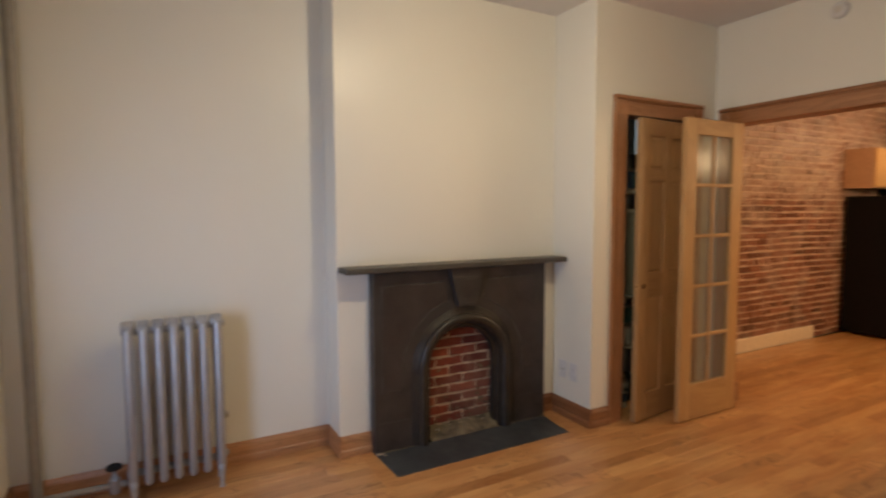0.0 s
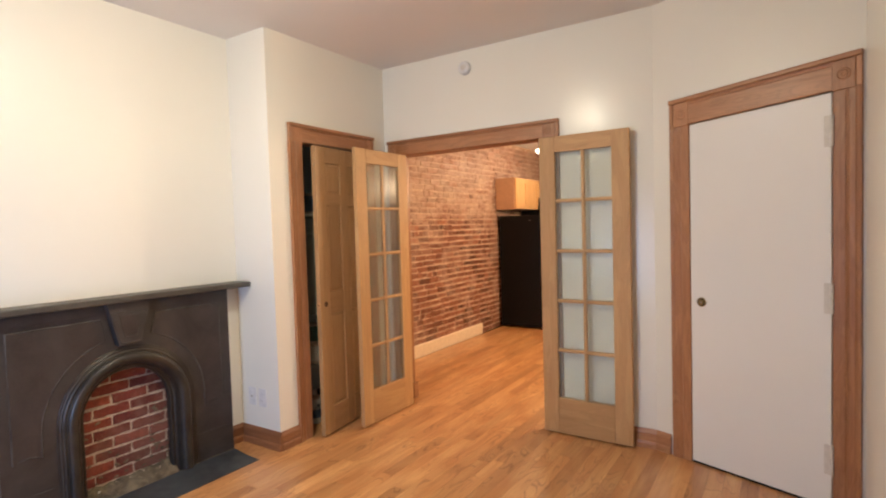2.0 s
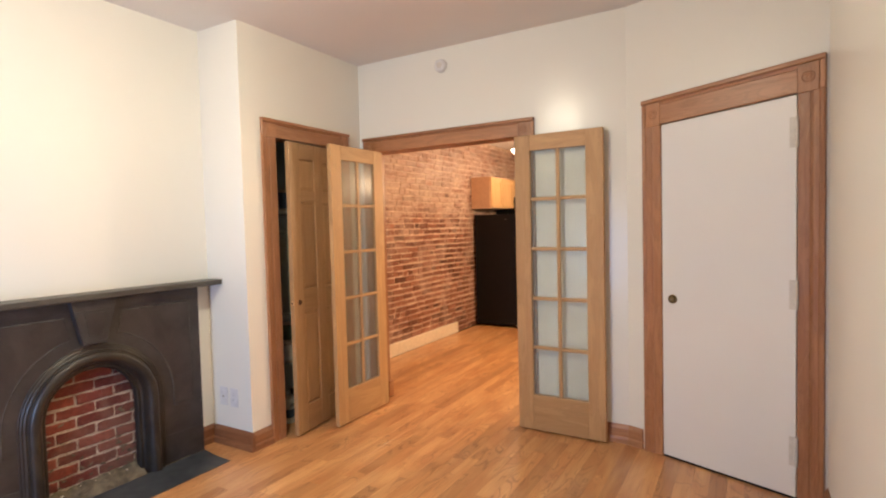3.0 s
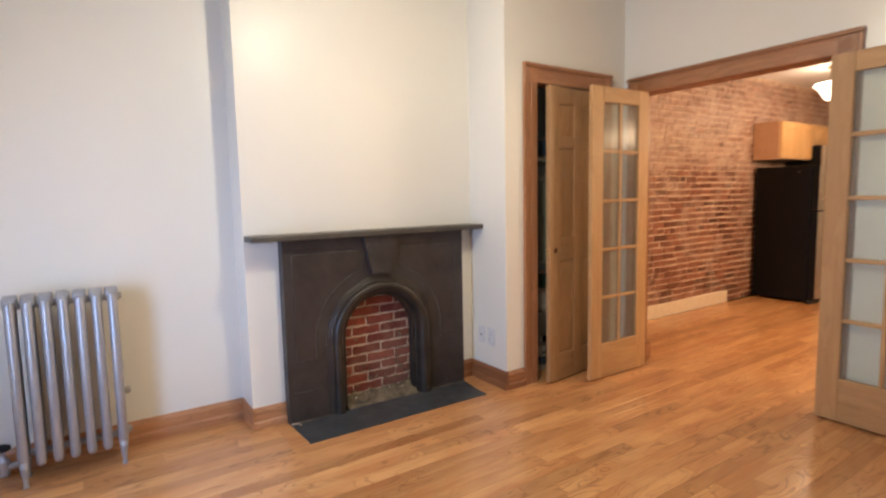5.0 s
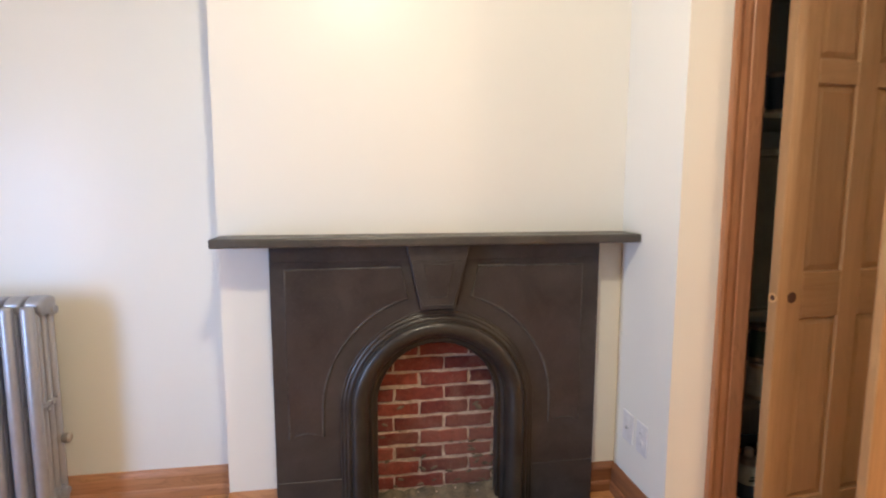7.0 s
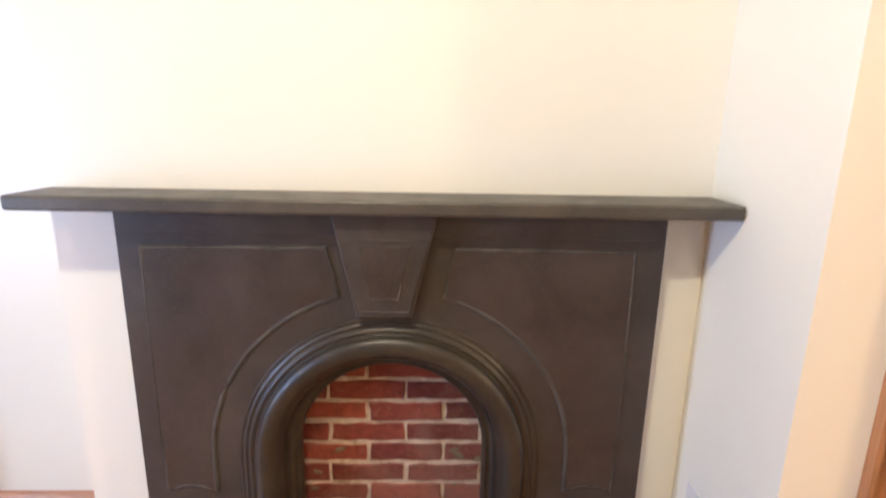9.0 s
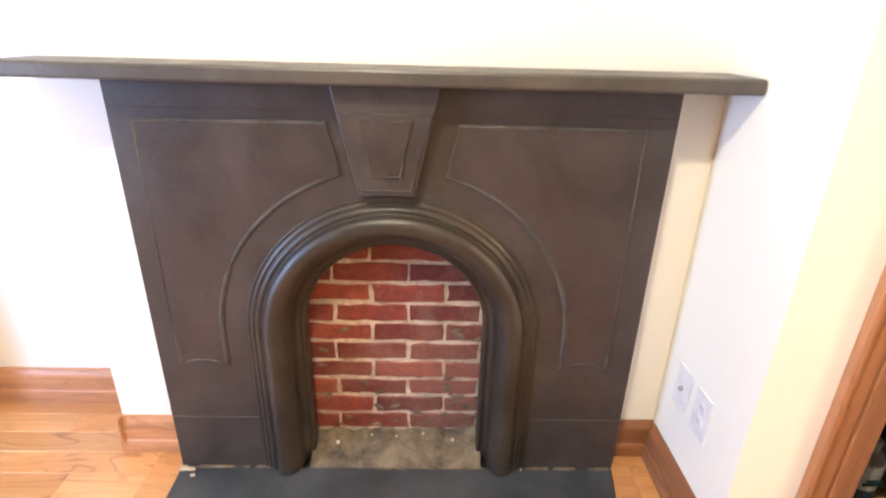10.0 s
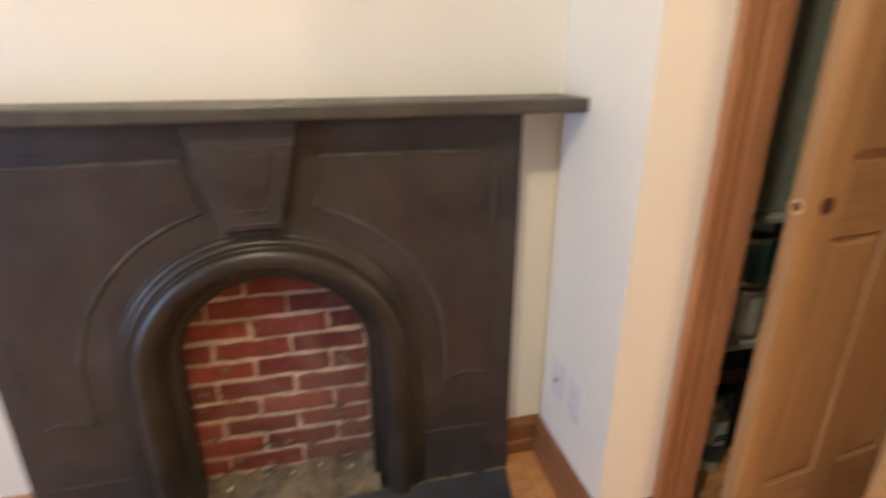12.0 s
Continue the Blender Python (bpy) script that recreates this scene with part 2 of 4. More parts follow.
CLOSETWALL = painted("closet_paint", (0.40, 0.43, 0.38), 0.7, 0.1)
FROST = Nodes("obscured_glass")
FROST.set(Base_Color=(0.74, 0.735, 0.65), Roughness=0.20, Transmission_Weight=0.88, IOR=1.12, Specular_IOR_Level=0.25)
FROST.bump(FROST.noise(FROST.coords((1, 1, 0.3), where="World"), 9, 2), 0.12, 0.003)
FROST = FROST.mat
ROOMGLOW = glow("lit_lamp_glass", (1.0, 0.80, 0.55), 5.0)
KGLOW = glow("lit_bell_shade", (1.0, 0.82, 0.60), 7.0)


# ---- mesh helpers ----
def mesh(name, bm, mat, smooth=False):
    data = bpy.data.meshes.new(name)
    bm.normal_update()
    bm.to_mesh(data)
    bm.free()
    for m in mat if isinstance(mat, (list, tuple)) else [mat]:
        data.materials.append(m)
    if smooth:
        data.shade_smooth()
    return data


def part(name, bm, mat, parent=None, label="", m=None, smooth=False, kind=""):
    ob = new(name, mesh(name, bm, mat, smooth) if isinstance(bm, bmesh.types.BMesh) else bm)
    ob.parent = parent
    if m is not None:
        ob.matrix_basis = m
    return tagged(ob, label=label, kind=kind)


def thing(name, m, label, category, group=""):
    ob = new(name)
    ob.matrix_world = m
    ob.empty_display_size = 0.1
    return tagged(ob, label, category, group)


def box(a, b, bevel=0.0, seg=1, bm=None):
    own = bm is None
    bm = bm or bmesh.new()
    made = bmesh.ops.create_cube(bm, size=1)["verts"]
    for v in made:
        v.co = Vector([(p + q) / 2 + c * (q - p) for p, q, c in zip(a, b, v.co)])
    if bevel and own:
        bmesh.ops.bevel(bm, geom=list(bm.edges), offset=bevel, segments=seg, profile=0.6, affect="EDGES")
    return bm


def boxes(*pairs):
    bm = bmesh.new()
    for a, b in pairs:
        box(a, b, bm=bm)
    return bm


def prism(outline, depth0, depth1, axis="y", bevel=0.0, bm=None):
    """An outline of (u, v) drawn out between two depths along an axis: y takes u, v as x, z; z takes them as x, y; x takes them as y, z."""
    bm = bm or bmesh.new()
    at = {"y": lambda u, v, d: (u, d, v), "z": lambda u, v, d: (u, v, d), "x": lambda u, v, d: (d, u, v)}[axis]
    rows = [[bm.verts.new(at(u, v, d)) for u, v in outline] for d in (depth0, depth1)]
    n = len(outline)
    faces = [bm.faces.new(rows[0]), bm.faces.new(rows[1][::-1])]
    for i in range(n):
        faces.append(bm.faces.new((rows[0][i], rows[1][i], rows[1][(i + 1) % n], rows[0][(i + 1) % n])))
    bmesh.ops.recalc_face_normals(bm, faces=faces)
    if bevel:
        bmesh.ops.bevel(bm, geom=list({e for f in faces[:2] for e in f.edges}), offset=bevel, segments=2, profile=0.5, affect="EDGES")
    return bm


def profile_run(profile, length0, length1, axis="x"):
    """A moulding: a closed profile of (out, up) run along x (out is -y, up is z) or along z (out is -y, the second is x)."""
    bm = bmesh.new()
    at = (lambda o, u, d: (d, -o, u)) if axis == "x" else (lambda o, u, d: (u, -o, d))
    rows = [[bm.verts.new(at(o, u, d)) for o, u in profile] for d in (length0, length1)]
    n = len(profile)
    bm.faces.new(rows[0]), bm.faces.new(rows[1][::-1])
    for i in range(n):
        bm.faces.new((rows[0][i], rows[1][i], rows[1][(i + 1) % n], rows[0][(i + 1) % n]))
    bmesh.ops.recalc_face_normals(bm, faces=bm.faces)
    return bm


def lathe(profile, seg=24, bm=None, m=Matrix.Identity(4)):
    """A turned solid about z from (radius, height) points."""
    bm = bm or bmesh.new()
    rings = [[bm.verts.new(m @ Vector((max(r, 1e-4) * math.cos(2 * math.pi * i / seg), max(r, 1e-4) * math.sin(2 * math.pi * i / seg), z))) for i in range(seg)] for r, z in profile]
    for a, b in zip(rings, rings[1:]):
        for i in range(seg):
            bm.faces.new((a[i], a[(i + 1) % seg], b[(i + 1) % seg], b[i]))
    bm.faces.new(rings[0][::-1]), bm.faces.new(rings[-1])
    return bm


def tube(points, radius, seg=8, closed=False, bm=None, flat=1.0):
    """A round bar along points."""
    bm = bm or bmesh.new()
    pts = [Vector(p) for p in points]
    n, rings = len(pts), []
    for i, p in enumerate(pts):
        a, b = pts[(i - 1) % n] if closed or i else p, pts[(i + 1) % n] if closed or i < n - 1 else p
        way = (b - a).normalized()
        side = way.cross(Vector((0, 0, 1)) if abs(way.z) < 0.9 else Vector((0, 1, 0))).normalized()
        up = side.cross(way)
        rings.append([bm.verts.new(p + radius * (math.cos(2 * math.pi * k / seg) * side + math.sin(2 * math.pi * k / seg) * up * flat)) for k in range(seg)])
    for a, b in list(zip(rings, rings[1:])) + ([(rings[-1], rings[0])] if closed else []):
        for k in range(seg):
            bm.faces.new((a[k], a[(k + 1) % seg], b[(k + 1) % seg], b[k]))
    if not closed:
        bm.faces.new(rings[0][::-1]), bm.faces.new(rings[-1])
    bmesh.ops.recalc_face_normals(bm, faces=bm.faces)
    return bm


def structure(name, bm, mat, label="", m=None, smooth=False):
    ob = part(name, bm, mat, None, "", m, smooth)
    return tagged(ob, label, "", "", "structure")


# ---- the room's shell ----
CEILING, KCEIL = 2.78, 2.67
RECESS_Y, BREAST_Y, CLOSET_Y = 0.30, 0.075, -0.315
BREAST_X0, BREAST_X1, OPEN_X, OPEN_X2 = -0.19, 1.397, 2.60, 2.73
BRICK_Y, LEFT_X, BACK_Y = 0.33, -1.76, -4.6
OPEN_Y0, OPEN_Y1, OPEN_TOP = -1.725, -0.447, 2.06
TURN_A, TURN_B = (2.60, -2.452), (2.215, -3.458)
SIDE_Y = -3.458

structure("wall_recess", box((LEFT_X, RECESS_Y, 0), (BREAST_X0, RECESS_Y + 0.12, CEILING)), WALL)
structure("wall_breast", boxes(((BREAST_X0, BREAST_Y, 0), (0.36, 0.43, CEILING)), ((0.88, BREAST_Y, 0), (BREAST_X1, 0.43, CEILING)), ((0.36, BREAST_Y, 0.74), (0.88, 0.43, CEILING))), WALL)
structure("wall_closet", boxes(((BREAST_X1, CLOSET_Y, 0), (1.675, CLOSET_Y + 0.11, CEILING)), ((2.33, CLOSET_Y, 0), (OPEN_X, CLOSET_Y + 0.11, CEILING)), ((1.675, CLOSET_Y, 2.085), (2.33, CLOSET_Y + 0.11, CEILING))), WALL)
structure("wall_return", box((BREAST_X1, CLOSET_Y + 0.11, 0), (BREAST_X1 + 0.11, 0.43, CEILING)), WALL)
structure("wall_opening", boxes(((OPEN_X, TURN_A[1], 0), (OPEN_X2, OPEN_Y0, CEILING)), ((OPEN_X, OPEN_Y0, OPEN_TOP), (OPEN_X2, OPEN_Y1, CEILING)), ((OPEN_X, OPEN_Y1, 0), (OPEN_X2, BRICK_Y, CEILING))), WALLSATIN)
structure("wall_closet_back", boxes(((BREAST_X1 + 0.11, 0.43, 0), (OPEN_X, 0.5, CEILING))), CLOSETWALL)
structure("wall_left", boxes(((LEFT_X - 0.15, BACK_Y, 0), (LEFT_X, WIN_Y0, CEILING)), ((LEFT_X - 0.15, WIN_Y1, 0), (LEFT_X, RECESS_Y + 0.12, CEILING)),
                             ((LEFT_X - 0.15, WIN_Y0, 0), (LEFT_X, WIN_Y1, WIN_Z0)), ((LEFT_X - 0.15, WIN_Y0, WIN_Z1), (LEFT_X, WIN_Y1, CEILING))), WALL)
structure("wall_side", box((0.2, SIDE_Y - 0.12, 0), (TURN_B[0], SIDE_Y, CEILING)), WALL)
structure("wall_back", boxes(((LEFT_X - 0.15, BACK_Y - 0.12, 0), (0.2, BACK_Y, CEILING)), ((0.2, BACK_Y, 0), (0.32, SIDE_Y - 0.12, CEILING))), WALL)
ANG = math.atan2(TURN_B[1] - TURN_A[1], TURN_B[0] - TURN_A[0])
TURN_L = math.dist(TURN_A, TURN_B)
# in this frame x runs from the far end (-TURN_L) to the corner (0); the room lies towards -y after the half turn
turn_frame = Matrix.Translation((*TURN_B, 0)) @ Matrix.Rotation(ANG + math.pi, 4, "Z")
DL, DR, DTOP = TURN_L - 0.948, TURN_L - 0.235, 2.055
structure("wall_angled", boxes(((-0.06, -0.12, 0), (DL, 0, CEILING)), ((DR, -0.12, 0), (TURN_L + 0.02, 0, CEILING)), ((DL, -0.12, DTOP), (DR, 0, CEILING))), WALL, m=turn_frame)
structure("ceiling", box((LEFT_X - 0.15, BACK_Y - 0.12, CEILING), (OPEN_X2, 0.5, CEILING + 0.12)), CEIL)
structure("kitchen_ceiling", box((OPEN_X2, -3.6, KCEIL), (9.6, BRICK_Y + 0.2, KCEIL + 0.12)), CEIL)
structure("kitchen_wall_end", box((9.6, -3.6, 0), (9.72, BRICK_Y + 0.2, KCEIL)), WALL)
structure("kitchen_wall_side", box((OPEN_X2, -3.72, 0), (9.6, -3.6, KCEIL)), WALL)
structure("kitchen_wall_near", box((OPEN_X + 0.004, -3.6, 0), (OPEN_X2, TURN_A[1] - 0.003, KCEIL)), WALL)
floor = structure("floor", box((LEFT_X - 0.15, BACK_Y - 0.12, -0.2), (9.72, 0.5, -0.012)), DARK)
structure("kitchen_wall_brick", box((OPEN_X2, BRICK_Y + 0.004, 0), (9.6, BRICK_Y + 0.2, KCEIL)), KMORTAR)

# window that lets the daylight in
win = structure("window", boxes(((-0.05, 0, 0), (0.05, 0.04, 1.2)), ((-0.05, 0.76, 0), (0.05, 0.8, 1.2)), ((-0.05, 0.04, 0), (0.05, 0.76, 0.05)), ((-0.05, 0.04, 1.15), (0.05, 0.76, 1.2))), PLASTIC,
                m=Matrix.Translation((LEFT_X - 0.02, WIN_Y0, WIN_Z0)))

# ---- trim ----
BASE = [(0, 0), (0.026, 0), (0.026, 0.030), (0.023, 0.040), (0.018, 0.045), (0.018, 0.094), (0.015, 0.103), (0.009, 0.114), (0.006, 0.122), (0, 0.122)]


def baseboard(p, q, mat=DARKTRIM_X, profile=BASE, name="baseboard"):
    """From p to q with the room on the right-hand side of the way."""
    length = math.dist(p, q)
    m = Matrix.Translation((*p, 0)) @ Matrix.Rotation(math.atan2(q[1] - p[1], q[0] - p[0]), 4, "Z")
    return structure(name, profile_run(profile, 0, length), mat, m=m)


baseboard((LEFT_X, RECESS_Y), (BREAST_X0, RECESS_Y), DAYLITTRIM_X)
baseboard((BREAST_X0, RECESS_Y - 0.012), (BREAST_X0, BREAST_Y - 0.0255), DAYLITTRIM_X, [(o * 0.4, u) for o, u in BASE])
baseboard((BREAST_X0, BREAST_Y), (0.0, BREAST_Y), DAYLITTRIM_X)
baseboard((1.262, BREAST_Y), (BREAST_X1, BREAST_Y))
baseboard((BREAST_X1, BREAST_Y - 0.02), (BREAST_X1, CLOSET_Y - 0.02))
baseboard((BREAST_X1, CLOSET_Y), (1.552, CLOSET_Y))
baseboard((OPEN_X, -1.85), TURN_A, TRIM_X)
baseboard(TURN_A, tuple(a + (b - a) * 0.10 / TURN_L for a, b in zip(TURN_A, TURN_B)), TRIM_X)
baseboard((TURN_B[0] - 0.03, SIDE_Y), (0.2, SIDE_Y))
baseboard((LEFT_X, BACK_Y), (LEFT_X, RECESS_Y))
baseboard((OPEN_X2, BRICK_Y), (5.36, BRICK_Y), PALEWOOD, [(0, 0), (0.022, 0), (0.022, 0.13), (0.016, 0.14), (0, 0.14)], "kitchen_baseboard")


def leg_profile(w):
    """Casing across: (out, x), from the opening's edge at 0 to w: a flat inner board, a small step in the middle and a raised back band."""
    half = w * 0.52
    return [(0, 0.0), (0.011, 0.001), (0.013, 0.004), (0.013, half - 0.010), (0.010, half - 0.007), (0.011, half - 0.002), (0.015, half + 0.004), (0.016, half + 0.010),
            (0.016, w - 0.027), (0.017, w - 0.024), (0.021, w - 0.019), (0.023, w - 0.010), (0.021, w - 0.001), (0, w)]


def rosette(w, h, x0=0.0):
    bm = box((x0, -0.021, -0.004), (x0 + w - 0.0005, 0, h), 0.003)
    k = min(w, h) / 0.112
    m = Matrix.Translation((x0 + w / 2, -0.021, h / 2)) @ Matrix.Rotation(math.pi / 2, 4, "X")
    lathe([(0.036 * k, 0), (0.036 * k, 0.003), (0.031 * k, 0.0045), (0.027 * k, 0.001), (0.022 * k, 0.001), (0.018 * k, 0.004), (0.012 * k, 0.0045), (0.009 * k, 0.0015), (0.001, 0.003)], 20, bm, m)
    return bm


def casing(name, m, width, head, label, left=0.11, right=0.11, tall=0.096, sag=0.0):
    """Casing round an opening whose inner left foot is the frame's origin: x to the right, -y into the room; sag is the rise of the head to the right."""
    top = thing(name, m, label, "door casing")
    tagged(top, kind="structure")
    band = 0.024

    def raised(bm, z):
        """Put a head piece at its height and lift it along x by the sag."""
        for v in bm.verts:
            v.co.z += z + sag * v.co.x
        return bm

    for side, w in (("left", left), ("right", right)):
        turn = -1 if side == "left" else 1
        prof = [(o, (0 if turn < 0 else width) + turn * u) for o, u in leg_profile(w)]
        bm = profile_run(prof, 0, head, "z")
        for v in bm.verts:
            if v.co.z > head / 2:
                v.co.z += sag * v.co.x
        part("leg", bm, TRIM_Z, top)
    part("head", raised(profile_run([(0, 0), (0.013, 0.001), (0.017, 0.004), (0.018, 0.012), (0.019, tall * 0.5), (0.019, tall * 0.84), (0.014, tall * 0.88), (0.016, tall * 0.94), (0.018, tall), (0.0, tall)], 0, width), head), TRIM_X, top)
    for x0, w in ((-left + band, left - band), (width, right - band)):
        part("corner_block", raised(rosette(w, tall, x0), head), TRIM_Z, top)
    part("top_band", raised(profile_run([(0, 0), (0.024, 0), (0.030, 0.006), (0.031, 0.018), (0.027, 0.026), (0, 0.026)], -left, width + right), head + tall + 0.0005), TRIM_X, top)
    for x0, x1 in ((-left, -left + band - 0.0005), (width + right - band + 0.0005, width + right)):
        part("side_band", raised(box((x0, -0.0225, 0.0005), (x1, 0, tall), 0.003), head), TRIM_Z, top)
    return top


def facing(x, y, angle):
    return Matrix.Translation((x, y, 0)) @ Matrix.Rotation(radians(angle), 4, "Z")


casing("closet_casing", facing(1.675, CLOSET_Y, 0), 0.655, 2.07, "reddish stained oak door casing with square corner blocks", left=0.122, right=0.10)
casing("opening_casing", facing(OPEN_X, OPEN_Y1, -90), OPEN_Y1 - OPEN_Y0, 2.05, "wide stained oak casing round the kitchen opening", left=0.087, right=0.118)
casing("entry_casing", turn_frame @ facing(DR, 0, 180), DR - DL, 2.012, "stained oak casing with round rosette blocks round the white door", left=0.118, right=0.118, tall=0.135, sag=0.05)
# jambs line the openings
structure("baseboard_return", box((OPEN_X2 - 0.045, OPEN_Y1 - 0.034, 0), (OPEN_X2 + 0.02, OPEN_Y1 - 0.0125, 0.135), 0.003), TRIM_X)
structure("jamb", boxes(((1.675, CLOSET_Y + 0.001, 0), (1.687, CLOSET_Y + 0.112, 2.07)), ((2.318, CLOSET_Y + 0.001, 0), (2.33, CLOSET_Y + 0.112, 2.07)), ((1.675, CLOSET_Y + 0.001, 2.07), (2.33, CLOSET_Y + 0.112, 2.083))), TRIM_Z)
structure("jamb", boxes(((OPEN_X + 0.001, OPEN_Y0, 0), (OPEN_X2 + 0.002, OPEN_Y0 + 0.012, 2.05)), ((OPEN_X + 0.001, OPEN_Y1 - 0.012, 0), (OPEN_X2 + 0.002, OPEN_Y1, 2.05)), ((OPEN_X + 0.001, OPEN_Y0 + 0.012, 2.049), (OPEN_X2 + 0.002, OPEN_Y1 - 0.012, 2.061))), TRIM_Z)


# ---- doors ----
def french_door(m, label, flip=1):
    w, h, t, s = 0.605, 2.03, 0.035, 0.112
    door = thing("french_door", m, label, "glazed door", "french doors of the kitchen opening")
    z0, top, bot = 0.012, 0.105, 0.245
    part("stile", box((0, -t / 2, z0), (s, t / 2, z0 + h), 0.003), PINE_Z, door)
    part("stile", box((w - s, -t / 2, z0), (w, t / 2, z0 + h), 0.003), PINE_Z, door)
    part("top_rail", box((s, -t / 2, z0 + h - top), (w - s, t / 2, z0 + h), 0.002), PINE_X, door)
    part("bottom_rail", box((s, -t / 2, z0), (w - s, t / 2, z0 + bot), 0.002), PINE_X, door)
    a, b, lo, hi = s, w - s, z0 + bot, z0 + h - top
    rows, bar = 5, 0.022
    pitch = (hi - lo + bar) / rows
    part("muntin", box(((a + b) / 2 - bar / 2, -0.013, lo), ((a + b) / 2 + bar / 2, 0.013, hi), 0.004), PINE_Z, door)
    for i in range(1, rows):
        z = lo + i * pitch - bar
        for x0, x1 in ((a, (a + b) / 2 - bar / 2), ((a + b) / 2 + bar / 2, b)):
            part("muntin", box((x0, -0.013, z), (x1, 0.013, z + bar), 0.004), PINE_X, door)
    for i in range(rows):
        for x0, x1 in ((a, (a + b) / 2 - bar / 2), ((a + b) / 2 + bar / 2, b)):
            z = lo + i * pitch
            glass = part("pane", box((x0 - 0.003, -0.003, z - 0.003), (x1 + 0.003, 0.003, z + pitch - bar + 0.003)), FROST, door, "old slightly hazy glass pane")
            glass.visible_shadow = flip > 0
    for z in (0.25, 1.03, 1.82):
        part("hinge", lathe([(0.006, z - 0.045), (0.006, z + 0.045)], 10, m=Matrix.Translation((-0.004, -flip * (t / 2 + 0.003), 0))), DARKPINE_Z, door)
    return door


french_door(facing(2.552, -0.553, 180), "raw pine ten-pane french door standing open before the closet door", 1)
french_door(facing(2.5475, -1.718, -90.9), "raw pine ten-pane french door folded open against the wall", -1)


def raised_panel(x0, x1, z0, z1, side):
    """A field with sloping edges in the opening of a framed door; side is -1 for the face towards -y."""
    bm = bmesh.new()
    rings = []
    for inset, y in ((0.0, 0.0065), (0.005, 0.0065), (0.024, 0.0140)):
        rings.append([bm.verts.new((x, side * y, z)) for x, z in ((x0 + inset, z0 + inset), (x1 - inset, z0 + inset), (x1 - inset, z1 - inset), (x0 + inset, z1 - inset))])
    for a, b in zip(rings, rings[1:]):
        for i in range(4):
            bm.faces.new((a[i], a[(i + 1) % 4], b[(i + 1) % 4], b[i]))
    bm.faces.new(rings[-1])
    back = [bm.verts.new((v.co.x, 0, v.co.z)) for v in rings[0]]
    for i in range(4):
        bm.faces.new((back[i], back[(i + 1) % 4], rings[0][(i + 1) % 4], rings[0][i]))
    bm.faces.new(back[::-1])
    bmesh.ops.recalc_face_normals(bm, faces=bm.faces)
    return bm


def panel_door(m):
    w, h, t, s, z0 = 0.635, 2.03, 0.035, 0.105, 0.012
    door = thing("closet_door", m, "aged pine six-panel door standing ajar at the dark closet", "door")
    mid = w / 2
    for x0, x1 in ((0, s), (w - s, w), (mid - 0.045, mid + 0.045)):
        part("stile", box((x0, -t / 2, z0), (x1, t / 2, z0 + h), 0.003), DARKPINE_Z, door)
    rails = ((z0, 0.20), (0.86, 1.02), (1.635, 1.715), (1.93, z0 + h))
    spans = ((s, mid - 0.045), (mid + 0.045, w - s))
    for a, b in rails:
        for x0, x1 in spans:
            part("rail", box((x0, -t / 2, a), (x1, t / 2, b), 0.003), DARKPINE_X, door)
    for (_, a), (b, _) in zip(rails, rails[1:]):
        for x0, x1 in spans:
            for side in (-1, 1):
                part("panel", raised_panel(x0, x1, a, b, side), DARKPINE_Z, door)
    # bore for the missing knob and the latch in the edge, their shade painted as dark discs
    for side in (-1, 1):
        part("knob_bore", lathe([(0.019, 0), (0.019, 0.0008), (0.010, 0.0004), (0.001, 0.0003)], 20, m=Matrix.Translation((w - 0.062, side * t / 2, 0.935)) @ Matrix.Rotation(-side * math.pi / 2, 4, "X")), BORESHADE, door, "dark disc painted as the shaded bore without a knob")
    latch = Matrix.Translation((w, 0, 0.935)) @ Matrix.Rotation(math.pi / 2, 4, "Y")
    part("latch_bore", lathe([(0.0165, -0.001), (0.0165, 0.0016), (0.010, 0.0020), (0.0095, -0.0005)], 20, m=latch), MAPLE, door, "pale splintered rim of the latch bore")
    part("latch_hole", lathe([(0.0095, -0.0005), (0.0095, 0.0006), (0.001, 0.0006)], 16, m=latch), BORESHADE, door, "dark disc painted as the shaded latch hole")
    for z in (0.25, 1.03, 1.82):
        part("hinge", lathe([(0.006, z - 0.045), (0.006, z + 0.045)], 10, m=Matrix.Translation((-0.003, t / 2 + 0.002, 0))), BRASS, door)
    return door


panel_door(facing(2.318, CLOSET_Y - 0.022, 180 + 6.9))


